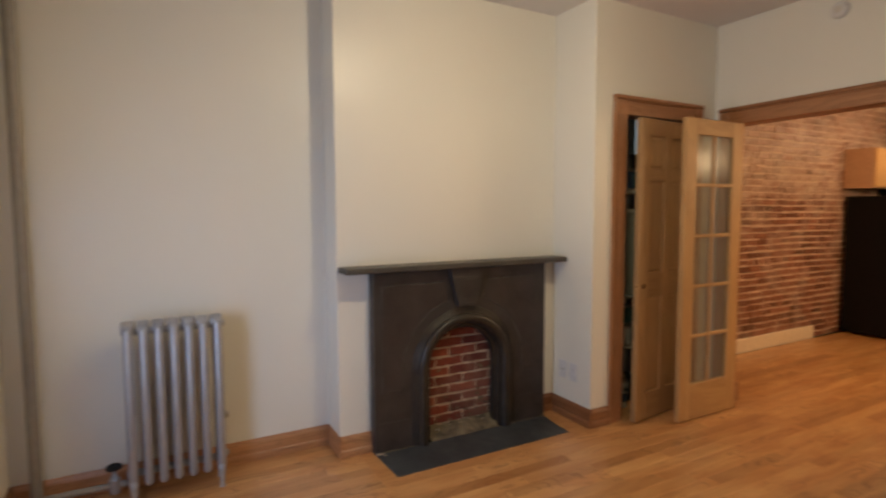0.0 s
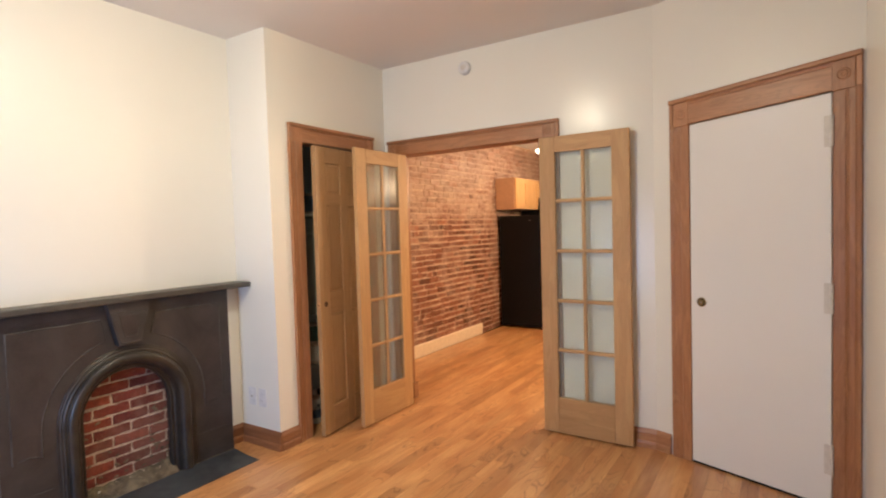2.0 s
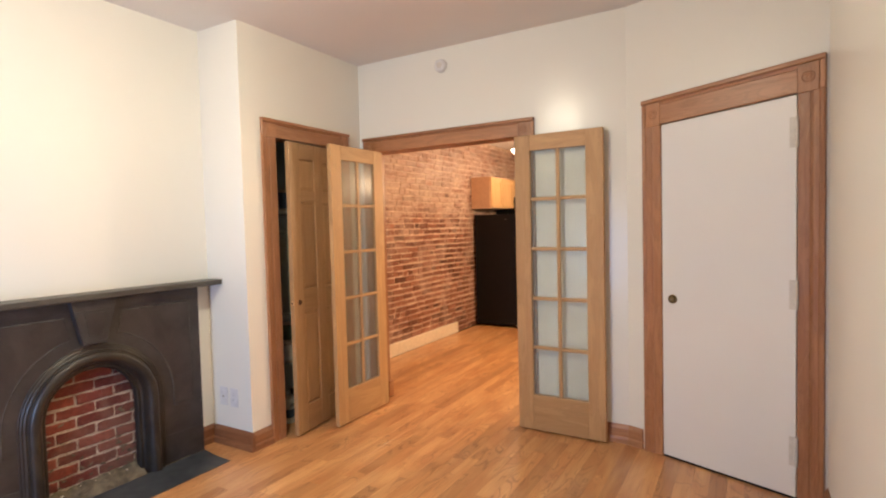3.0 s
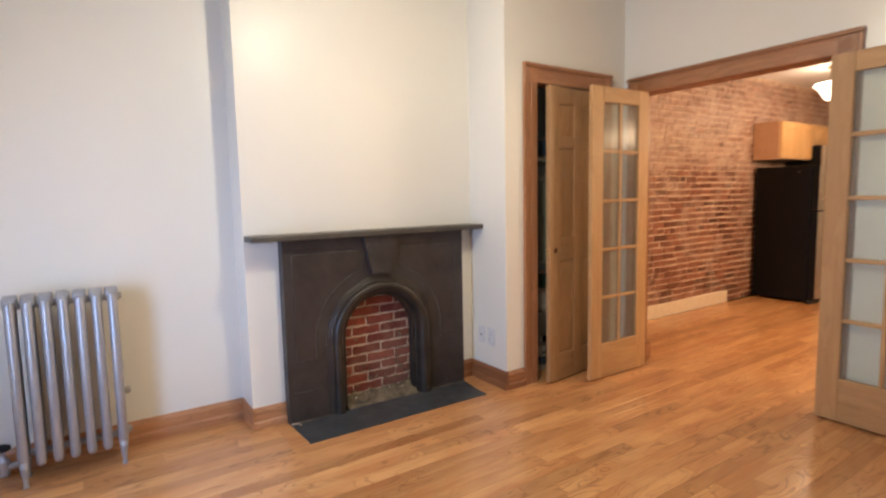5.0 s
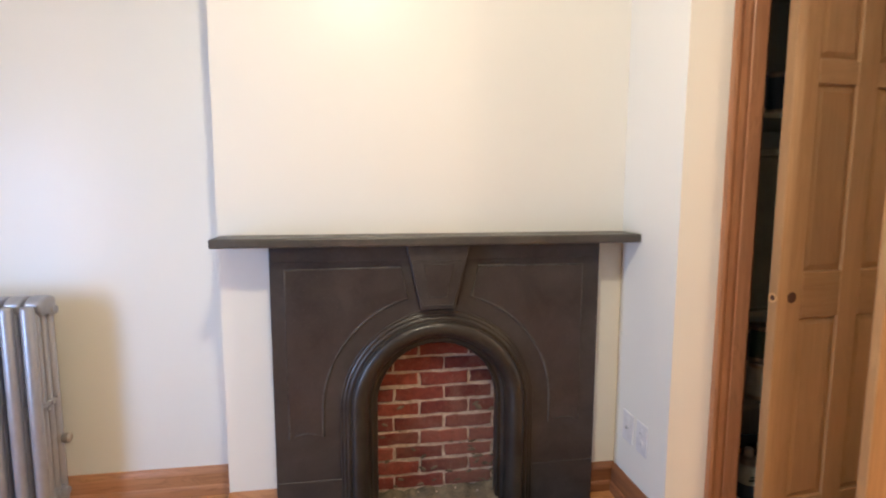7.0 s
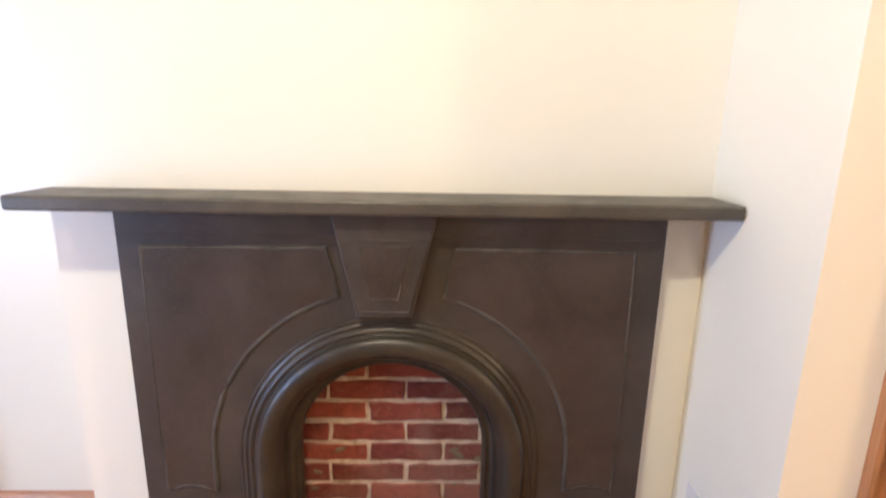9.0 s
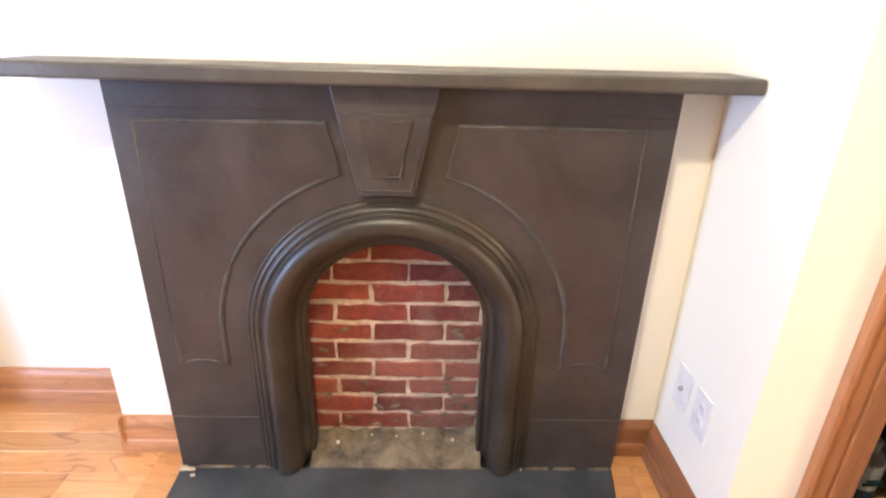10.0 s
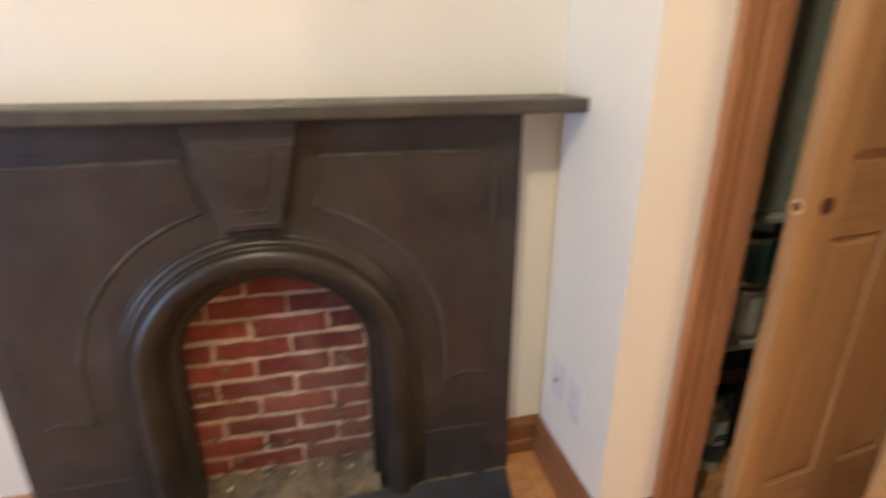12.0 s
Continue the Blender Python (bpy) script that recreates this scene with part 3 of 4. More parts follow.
def entry_door(m, width):
    door = thing("entry_door", m, "flat white painted door with a brass lock cylinder, closed", "door")
    leaf = box((0.004, -0.012, 0.014), (width - 0.004, 0.028, 2.006), 0.002)
    for v in leaf.verts:
        if v.co.z > 1:
            v.co.z += 0.05 * v.co.x
    part("leaf", leaf, DOORWHITE, door)
    lock = part("deadbolt", lathe([(0.027, 0), (0.027, 0.005), (0.022, 0.010), (0.018, 0.009), (0.017, 0.013), (0.010, 0.013)], 28, m=Matrix.Translation((0.068, -0.012, 0.972)) @ Matrix.Rotation(math.pi / 2, 4, "X")), BRASS, door, "worn brass lock cylinder", smooth=False)
    part("keyhole", box((0.062, -0.0262, 0.9705), (0.074, -0.0245, 0.9735)), STEEL, lock, "bright keyway")
    part("lock_ring", tube([(0.068 + 0.0195 * math.cos(a), -0.0235, 0.972 + 0.0195 * math.sin(a)) for a in np.linspace(0, 2 * math.pi, 21)[:-1]], 0.0022, 6, True), DARK, lock, "dark tarnished ring")
    for z in (0.25, 1.05, 1.86):
        hinge = part("hinge", lathe([(0.008, z - 0.075), (0.008, z + 0.075)], 12, m=Matrix.Translation((width - 0.001, -0.018, 0))), HINGEPAINT, door, "paint-covered butt hinge")
        part("hinge_leaf", box((width - 0.034, -0.0145, z - 0.075), (width - 0.006, -0.011, z + 0.075)), HINGEPAINT, hinge)
    # shade of the gap below the leaf, put in as a dark strip
    part("sweep", box((0.006, -0.008, 0.0015), (width - 0.006, 0.02, 0.013)), DARK, door, "dark strip standing in for the shaded gap under the door")
    return door


entry_door(turn_frame @ facing(DR, 0, 180), DR - DL)

# ---- fireplace ----
CX, SPRING = 0.621, 0.457


def arch(r, z0=0.0, n=24, y=0.0):
    pts = [(CX - r, y, z0)]
    pts += [(CX - r * math.cos(math.pi * i / n), y, SPRING + r * math.sin(math.pi * i / n)) for i in range(n + 1)]
    return pts + [(CX + r, y, z0)]


def arch_sweep(profile, z0=0.0, n=28):
    """A moulding of (radius, y) points swept up one leg, round the arch and down the other."""
    bm = bmesh.new()
    rows = [[bm.verts.new((x, y, z)) for x, _, z in arch(r, z0, n)] for r, y in profile]
    for a, b in zip(rows, rows[1:]):
        for i in range(len(a) - 1):
            bm.faces.new((a[i], a[i + 1], b[i + 1], b[i]))
    bmesh.ops.recalc_face_normals(bm, faces=bm.faces)
    return bm


fire = thing("fireplace_surround", pose(0, 0, 0), "black painted slate fireplace surround with arched opening on the chimney breast", "fireplace")
W, H = 1.262, 1.090
outer = [(0, 0), (0, H), (W, H), (W, 0)]
bm = bmesh.new()
inner = [(x, z) for x, _, z in arch(0.30)]
# plate as two halves, each a ring segment between the outline and the arch
half = len(inner) // 2
left = [(0, 0), (0.0, H), (CX, H)] + [inner[i] for i in range(half, -1, -1)]
right = [(CX, H), (W, H), (W, 0)] + [inner[i] for i in range(len(inner) - 1, half - 1, -1)]
prism(left, 0, BREAST_Y - 0.002, "y", bm=bm)
prism(right, 0, BREAST_Y - 0.002, "y", bm=bm)
part("surround_slab", bm, SLATE, fire)
part("plinth_block", box((0.001, -0.002, 0), (0.243, 0.003, 0.183), 0.0015), SLATE, fire)
part("plinth_block", box((1.0, -0.002, 0), (1.261, 0.003, 0.183), 0.0015), SLATE, fire)
part("frieze", box((0.001, -0.003, 1.028), (W - 0.001, 0.003, H), 0.001), SLATE, fire)
roll = [(0.238, 0.072), (0.238, 0.040), (0.241, 0.033), (0.246, 0.031), (0.250, 0.034), (0.256, 0.034), (0.264, 0.030)]
roll += [(0.311 - 0.042 * math.cos(a), 0.018 - 0.058 * math.sin(a)) for a in np.linspace(0.08, math.pi / 2, 10)]
roll += [(0.311 + 0.026 * math.sin(a), -0.018 - 0.022 * math.cos(a)) for a in np.linspace(0.25, math.pi / 2, 6)]
roll += [(0.339, -0.012), (0.344, -0.016), (0.350, -0.016), (0.354, -0.011), (0.357, -0.007), (0.361, -0.010), (0.365, -0.009), (0.368, -0.004), (0.372, -0.003), (0.376, -0.005), (0.379, -0.002), (0.380, 0.003)]
part("arch_moulding", arch_sweep(roll), SLATEMOULD, fire, "glossy worn black rolled arch moulding", smooth=True)


def panel_outline(mirror):
    r, f = 0.444, (lambda x: 2 * CX + 0.005 - x) if mirror else (lambda x: x)
    pts = [(0.054, 0.999), (0.474, 1.001), (0.499, SPRING + math.sqrt(r * r - (CX - 0.499) ** 2))]
    a0, a1 = math.acos(-(0.499 - CX) / r), 0.0
    pts += [(CX - r * math.cos(a), SPRING + r * math.sin(a)) for a in np.linspace(a0, a1, 14)[1:]]
    pts += [(CX - r, 0.358)]
    pts += [(CX - r - 0.123 * u, 0.358 + 0.016 * math.sin(math.pi * u)) for u in (0.2, 0.4, 0.6, 0.8)] + [(0.054, 0.358)]
    return [(f(x), z) for x, z in pts]


for mirror in (False, True):
    outline = panel_outline(mirror)
    panel = part("raised_panel", prism(outline, -0.0035, 0.001, "y"), SLATEFIELD, fire)
    part("panel_edge", tube([(x, 0.0012, z) for x, z in outline], 0.0068, 8, True), SLATEEDGE, panel, "chalky worn edge line")
key = part("keystone", prism([(0.547, 0.848), (0.674, 0.848), (0.731, H), (0.493, H)], -0.042, 0.001, "y", 0.003), SLATE, fire)
for outline, y in (([(0.556, 0.862), (0.665, 0.862), (0.710, 1.030), (0.513, 1.030)], -0.042), ([(0.577, 0.894), (0.642, 0.894), (0.667, 1.016), (0.557, 1.016)], -0.045)):
    part("keystone_panel", prism(outline, y - 0.003, y + 0.001, "y"), SLATEFIELD if y < -0.043 else SLATE, key)
    part("keystone_edge", tube([(x, y - 0.0015, z) for x, z in outline], 0.0032, 6, True), SLATEEDGE, key, "worn light edge line")

mantel = thing("mantel_shelf", pose(0, 0, H), "long thin grey-black stone mantel shelf on the fireplace surround", "mantel shelf")
part("shelf_slab", prism([(-0.185, BREAST_Y), (-0.185, -0.072), (-0.180, -0.078), (1.392, -0.078), (1.3945, -0.074), (1.3945, BREAST_Y)], 0.0, 0.033, "z", 0.006), MANTELSTONE, mantel)

hearth = thing("hearth_slab", pose(0, 0, 0), "blue-grey slate hearth slab flush with the oak floor", "hearth")
rough_edge = [(0.0, -0.006), (0.012, -0.306), (1.226, -0.306), (1.232, -0.18), (1.258, -0.006)]
part("slate_slab", prism(rough_edge, -0.012, 0.004, "z", 0.002), HEARTHSTONE, hearth)

# firebox
fb = structure("firebox_wall", box((0.30, 0.0975, -0.01), (0.94, 0.16, 0.74)), MORTAR, "sandy mortar behind the firebox bricks")
bm = bmesh.new()
N = 30
random.seed(4)
crest = [0.036 + 0.022 * noise.noise((i * 0.35, 2.0, 0)) + 0.012 * (i / N) for i in range(N + 1)]
rows = []
for j in range(6):
    f = j / 5
    rows.append([bm.verts.new((0.372 + 0.50 * i / N, -0.008 + 0.006 * noise.noise((i * 0.5, 9.0, 0)) * (1 - f) + 0.113 * f, 0.0045 + (0.055 + crest[i] - 0.036) * f ** 0.8 + 0.006 * noise.noise((i * 0.8, j * 1.3, 5)))) for i in range(N + 1)])
base = [[bm.verts.new((v.co.x, v.co.y, -0.01)) for v in rows[j]] for j in (0, 5)]
for a, b in zip(rows, rows[1:]):
    for i in range(N):
        bm.faces.new((a[i], a[i + 1], b[i + 1], b[i]))
for i in range(N):
    bm.faces.new((base[0][i], base[0][i + 1], rows[0][i + 1], rows[0][i]))
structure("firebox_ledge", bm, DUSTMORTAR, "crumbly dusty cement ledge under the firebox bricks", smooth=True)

# ---- radiator, riser ----
rad = thing("radiator", pose(-1.235, 0.125, 0), "silver painted cast iron column radiator on the oak floor", "radiator")
PITCH, NSEC, TOPZ, BOTZ = 0.067, 7, 0.905, 0.115


def header(z0, z1, w):
    outline = [(0.018 + 0.052 * math.cos(math.pi * i / 12), z1 - 0.03 + 0.03 * math.sin(math.pi * i / 12)) for i in range(13)]
    outline += [(-0.034, z0 + 0.02), (-0.02, z0), (0.05, z0), (0.07, z0 + 0.02)]
    return prism(outline, -w, w, "x", 0.009)


def column(r, top):
    return lathe([(r * 0.35, BOTZ - 0.024), (r * 0.8, BOTZ - 0.016), (r, BOTZ), (r, top - 0.012), (r * 0.8, top - 0.003), (r * 0.35, top)], 14)


top_header, low_header = mesh("top_header", header(TOPZ - 0.07, TOPZ, 0.028), SILVER), mesh("bottom_header", header(BOTZ - 0.004, BOTZ + 0.05, 0.017), SILVER)
spacer_bar = mesh("spacer", box((-0.016, -0.055, 0.50), (0.016, 0.055, 0.512)), SILVER)
tubes = [(y, mesh("tube", column(r, top), SILVER, True)) for y, r, top in ((-0.062, 0.0215, TOPZ - 0.022), (-0.020, 0.014, TOPZ - 0.03), (0.020, 0.014, TOPZ - 0.03), (0.060, 0.018, TOPZ - 0.03))]
foot_mesh = mesh("foot", lathe([(0.015, 0.0), (0.014, 0.006), (0.010, 0.016), (0.012, 0.05), (0.018, 0.085), (0.0205, BOTZ + 0.01)], 12), SILVER, True)
for i in range(NSEC):
    sec = part("column_section", top_header, None, rad, m=pose(i * PITCH, 0, 0))
    part("bottom_header", low_header, None, sec)
    part("spacer", spacer_bar, None, sec)
    for y, data in tubes:
        part("tube", data, None, sec, m=pose(0, y, 0))
    for y in (-0.064, 0.062) if i in (0, NSEC - 1) else ():
        part("foot", foot_mesh, None, sec, m=pose(0, y, 0))
for z in (TOPZ - 0.05, BOTZ + 0.025):
    part("header_pipe", tube([(-0.03, 0, z), (0.03 + PITCH * (NSEC - 1), 0, z)], 0.017, 12), SILVER, rad)
for z, y in ((TOPZ - 0.055, 0.035), (BOTZ + 0.03, 0.02)):
    part("end_cap", lathe([(0.026, 0), (0.026, 0.008), (0.017, 0.010), (0.017, 0.02), (0.010, 0.022)], 8, m=Matrix.Translation((PITCH * (NSEC - 1) + 0.022, y, z)) @ Matrix.Rotation(math.pi / 2, 4, "Y")), SILVER, rad)
for k in range(3):
    part("tie_rib", box((PITCH * (NSEC - 1) + 0.020, -0.035 + 0.032 * k, 0.485 + 0.012 * k), (PITCH * (NSEC - 1) + 0.026, -0.015 + 0.032 * k, 0.50 + 0.012 * k), 0.002), SILVER, rad)
valve = part("air_valve", lathe([(0.006, 0), (0.006, 0.004), (0.017, 0.005), (0.019, 0.010), (0.019, 0.026), (0.012, 0.032)], 16, m=Matrix.Translation((PITCH * (NSEC - 1) + 0.02, 0.045, 0.345)) @ Matrix.Rotation(math.pi / 2, 4, "Y")), STEEL, rad, "shiny round air vent valve", smooth=False)
part("supply_valve", lathe([(0.022, 0.05), (0.026, 0.07), (0.026, 0.12), (0.018, 0.13), (0.010, 0.15), (0.010, 0.17)], 14, m=Matrix.Translation((-0.085, 0.02, 0))), SILVER, rad, "silver supply valve body")
part("valve_wheel", lathe([(0.030, 0.172), (0.036, 0.178), (0.036, 0.188), (0.026, 0.194)], 14, m=Matrix.Translation((-0.085, 0.02, 0))), DARK, rad, "dark round valve wheel")
part("supply_pipe", tube([(-0.03, 0.02, 0.09), (-0.085, 0.02, 0.09), (-0.25, 0.07, 0.07), (-0.395, 0.10, 0.055)], 0.016, 12), RISER, rad)
riser = thing("riser_pipe", pose(-1.645, 0.235, 0), "grey painted vertical heating riser pipe in the corner", "pipe")
part("pipe", lathe([(0.026, 0.0), (0.026, CEILING)], 20), RISER, riser, smooth=False)
part("floor_collar", lathe([(0.055, 0.0), (0.055, 0.006), (0.045, 0.014), (0.028, 0.018)], 24), SILVER, riser, "silver floor collar")

# ---- small fixtures ----


def wall_plate(y, outlet):
    top = thing("outlet_plate" if outlet else "cable_plate", facing(BREAST_X1, y, -90) @ Matrix.Translation((0, 0, 0.268)), "white plastic duplex outlet plate above the oak baseboard" if outlet else "white plastic cable plate with one small socket", "wall plate")
    part("plate", box((0, -0.006, 0), (0.076, 0, 0.124), 0.003, 2), PLASTIC, top)
    if outlet:
        for z in (0.042, 0.082):
            hole = part("receptacle", lathe([(0.017, 0), (0.017, 0.0012), (0.015, 0.0016)], 18, m=Matrix.Translation((0.038, -0.006, z)) @ Matrix.Rotation(math.pi / 2, 4, "X")), PLASTIC, top)
            part("slot", boxes(((0.031, -0.0079, z - 0.003), (0.0325, -0.0073, z + 0.005)), ((0.043, -0.0079, z - 0.003), (0.0445, -0.0073, z + 0.005))), DARK, hole)
    else:
        part("socket", lathe([(0.007, 0), (0.007, 0.006), (0.004, 0.009)], 12, m=Matrix.Translation((0.038, -0.006, 0.062)) @ Matrix.Rotation(math.pi / 2, 4, "X")), STEEL, top)
    return top


wall_plate(-0.006, False)
wall_plate(-0.112, True)
smoke = thing("smoke_detector", facing(OPEN_X, -1.115, -90) @ Matrix.Translation((0, 0, 2.645)), "round white smoke detector high on the wall above the opening", "smoke detector")
part("body", lathe([(0.050, 0), (0.050, 0.014), (0.044, 0.028), (0.030, 0.034)], 32, m=Matrix.Rotation(math.pi / 2, 4, "X")), PLASTIC, smoke)
part("grille", lathe([(0.022, 0.034), (0.022, 0.038), (0.017, 0.040)], 24, m=Matrix.Rotation(math.pi / 2, 4, "X")), HINGEPAINT, smoke)
cl = thing("ceiling_light", pose(0.35, -1.38, CEILING), "round lit glass ceiling light in the living room", "ceiling light")
part("canopy", lathe([(0.12, -0.001), (0.12, -0.02), (0.10, -0.03)], 32), PLASTIC, cl)
bulbglass = part("shade", lathe([(0.10, -0.03), (0.15, -0.04), (0.155, -0.055), (0.13, -0.085), (0.08, -0.105), (0.02, -0.112)], 32), ROOMGLOW, cl, "lit white glass shade", smooth=True)
bulbglass.visible_shadow = False

# ---- kitchen ----
fr = thing("refrigerator", pose(5.90, BRICK_Y - 0.04, 0), "tall black refrigerator with stainless door fronts against the brick wall", "refrigerator")
part("cabinet_body", box((0, -0.60, 0.03), (0.78, 0, 1.585), 0.008, 2), BLACKGLOSS, fr)
for z0, z1, name in ((0.06, 1.065, "fridge_door"), (1.075, 1.58, "freezer_door")):
    d = part(name, box((0.0, -0.68, z0), (0.78, -0.605, z1), 0.008, 2), BLACKGLOSS, fr, "black door edge")
    part("door_skin", box((0.006, -0.686, z0 + 0.004), (0.774, -0.679, z1 - 0.004), 0.003), STEEL, d, "brushed stainless door skin")
    part("door_handle", tube([(0.06, -0.685, z0 + 0.12), (0.06, -0.725, z0 + 0.15), (0.06, -0.725, z1 - 0.09), (0.06, -0.685, z1 - 0.06)], 0.011, 10), STEEL, d)
part("toe_grille", box((0.01, -0.66, 0.005), (0.77, -0.6, 0.05), 0.003), DARK, fr)
part("hinge_cover", box((0.70, -0.66, 1.582), (0.77, -0.58, 1.60), 0.003), BLACKGLOSS, fr)
part("badge", box((-0.002, -0.48, 1.51), (0.0005, -0.465, 1.517)), STEEL, fr)


def cupboard(x, width, z0, z1, depth, doors, label):
    top = thing("wall_cupboard", pose(x, BRICK_Y - 0.004, z0), label, "kitchen cupboard", "kitchen wall cupboards")
    part("carcass", box((0, -depth, 0), (width, 0, z1 - z0), 0.002), MAPLESIDE, top)
    w = width / doors
    for i in range(doors):
        a, b = i * w + 0.012, (i + 1) * w - 0.004
        h = z1 - z0
        d = part("door", boxes(((a, -depth - 0.02, 0.012), (a + 0.055, -depth, h - 0.012)), ((b - 0.055, -depth - 0.02, 0.012), (b, -depth, h - 0.012)), ((a + 0.055, -depth - 0.02, 0.012), (b - 0.055, -depth, 0.067)), ((a + 0.055, -depth - 0.02, h - 0.067), (b - 0.055, -depth, h - 0.012))), MAPLE, top, "honey maple framed door")
        part("door_panel", box((a + 0.055, -depth - 0.012, 0.067), (b - 0.055, -depth, h - 0.067), 0.003), MAPLE, d)
    return top


cupboard(5.88, 0.82, 1.675, 2.12, 0.29, 2, "honey maple wall cupboard above the refrigerator")
cupboard(6.704, 0.76, 1.86, 2.12, 0.29, 2, "shallow honey maple wall cupboard above the microwave")
cupboard(7.47, 0.8, 1.42, 2.13, 0.32, 2, "tall honey maple wall cupboard beyond the microwave")
mw = thing("microwave", pose(6.705, BRICK_Y - 0.01, 1.45), "stainless over-range microwave under the cupboard", "microwave")
part("body", box((0, -0.40, 0), (0.755, 0, 0.405), 0.006), BLACKGLOSS, mw)
part("door", box((0.0, -0.44, 0.02), (0.56, -0.402, 0.40), 0.006), STEEL, mw, "stainless microwave door")
part("control_panel", box((0.565, -0.44, 0.02), (0.755, -0.402, 0.40), 0.004), BLACKGLOSS, mw)
part("window", box((0.07, -0.443, 0.10), (0.47, -0.4405, 0.33)), BLACKGLOSS, mw)
part("door_handle", tube([(0.52, -0.44, 0.06), (0.52, -0.475, 0.08), (0.52, -0.475, 0.34), (0.52, -0.44, 0.36)], 0.009, 8), STEEL, mw)

kl = thing("kitchen_ceiling_light", pose(6.1, -0.42, KCEIL), "bell-shaped lit white glass kitchen ceiling light", "ceiling light")
part("canopy", lathe([(0.075, -0.001), (0.075, -0.02), (0.06, -0.03)], 24), BRASS, kl)
part("stem", lathe([(0.012, -0.03), (0.012, -0.19)], 12), BRASS, kl)
shade = part("shade", lathe([(0.195, -0.185), (0.202, -0.198), (0.190, -0.215), (0.160, -0.240), (0.130, -0.275), (0.110, -0.320), (0.080, -0.360), (0.01, -0.378)], 36), KGLOW, kl, "lit white glass bell shade", smooth=True)
shade.visible_shadow = False

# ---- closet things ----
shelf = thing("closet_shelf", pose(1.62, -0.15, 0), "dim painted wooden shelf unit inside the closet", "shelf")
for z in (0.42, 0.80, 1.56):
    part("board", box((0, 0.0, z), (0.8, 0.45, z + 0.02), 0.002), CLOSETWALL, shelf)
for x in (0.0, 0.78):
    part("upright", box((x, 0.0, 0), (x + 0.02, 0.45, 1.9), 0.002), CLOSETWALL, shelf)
TOTE = plain("grey_green_plastic", (0.30, 0.34, 0.29), 0.5)
CANS = [plain("can_label_" + c, rgb, 0.4) for c, rgb in (("teal", (0.02, 0.07, 0.08)), ("white", (0.62, 0.64, 0.60)), ("green", (0.04, 0.10, 0.08)), ("grey", (0.34, 0.38, 0.33)), ("blue", (0.04, 0.08, 0.14)), ("black", (0.012, 0.012, 0.013)))]
random.seed(11)


def can(x, y, z, r, h, mat, label):
    top = thing("paint_can", pose(x, y, z), label, "can", "cans stored in the closet")
    part("label_band", lathe([(r, h * 0.12), (r, h * 0.88)], 20), mat, top)
    part("can_body", lathe([(r * 0.97, 0.0), (r * 1.02, 0.004), (r * 0.97, 0.01), (r * 0.97, h * 0.95), (r * 1.02, h * 0.97), (r * 0.96, h), (r * 0.8, h - 0.006)], 20), STEEL, top, "dull metal can with rim")


for x in (1.71, 1.83, 1.95, 2.07):
    for k, (z, h) in enumerate(((0.001, 0.19), (0.193, 0.17), (0.441, 0.15), (0.592, 0.15), (1.581, 0.16))):
        if x > 1.8 and z < 0.4:
            continue
        can(x + random.uniform(-0.01, 0.01), (0.0 if z < 0.4 else -0.08) + random.uniform(-0.01, 0.02), z, 0.048 if h < 0.16 else 0.053, h, random.choice(CANS), "small metal paint can with a faded label in the closet")

tote = thing("storage_bin", pose(1.69, -0.12, 0.8205), "tall grey-green plastic storage bin on the closet shelf", "storage bin")
part("bin_body", box((0, 0, 0), (0.34, 0.26, 0.60), 0.012, 2), TOTE, tote)
part("lid", box((-0.008, -0.008, 0.6005), (0.348, 0.268, 0.63), 0.006, 2), CLOSETWALL, tote, "pale grey lid")
spray = thing("spray_can", pose(1.878, -0.135, 0) @ Matrix.Scale(1.25, 4), "slim spray can with teal and white label on the closet floor", "spray can")
part("body", lathe([(0.030, 0.0), (0.033, 0.004), (0.033, 0.145), (0.031, 0.150)], 20), CANS[1], spray)
part("label_band", lathe([(0.0335, 0.035), (0.0335, 0.085)], 20), CANS[4], spray, "blue-green printed band")
for z, w in ((0.102, 0.022), (0.112, 0.016)):
    part("print_bar", box((-w, -0.0352, z), (w, -0.0325, z + 0.005)), CANS[0], spray, "unreadable printed bar")
part("shoulder", lathe([(0.031, 0.150), (0.024, 0.166), (0.013, 0.172)], 20), STEEL, spray)
part("cap", lathe([(0.014, 0.172), (0.014, 0.195), (0.011, 0.199)], 16), CANS[1], spray)
bag = bmesh.new()
bmesh.ops.create_icosphere(bag, subdivisions=3, radius=1)
for v in bag.verts:
    p = v.co.copy()
    v.co = Vector((p.x * 0.10, p.y * 0.07, max(-0.10, p.z * 0.11))) * (1 + 0.35 * noise.noise(p * 2.3)) + Vector((0, 0, 0.098))
    v.co.z = max(0.001, v.co.z)
sack = thing("plastic_bag", pose(2.02, -0.05, 0), "crumpled glossy black plastic bag on the closet floor", "bag")
part("bag_body", bag, BLACKGLOSS, sack, smooth=True)

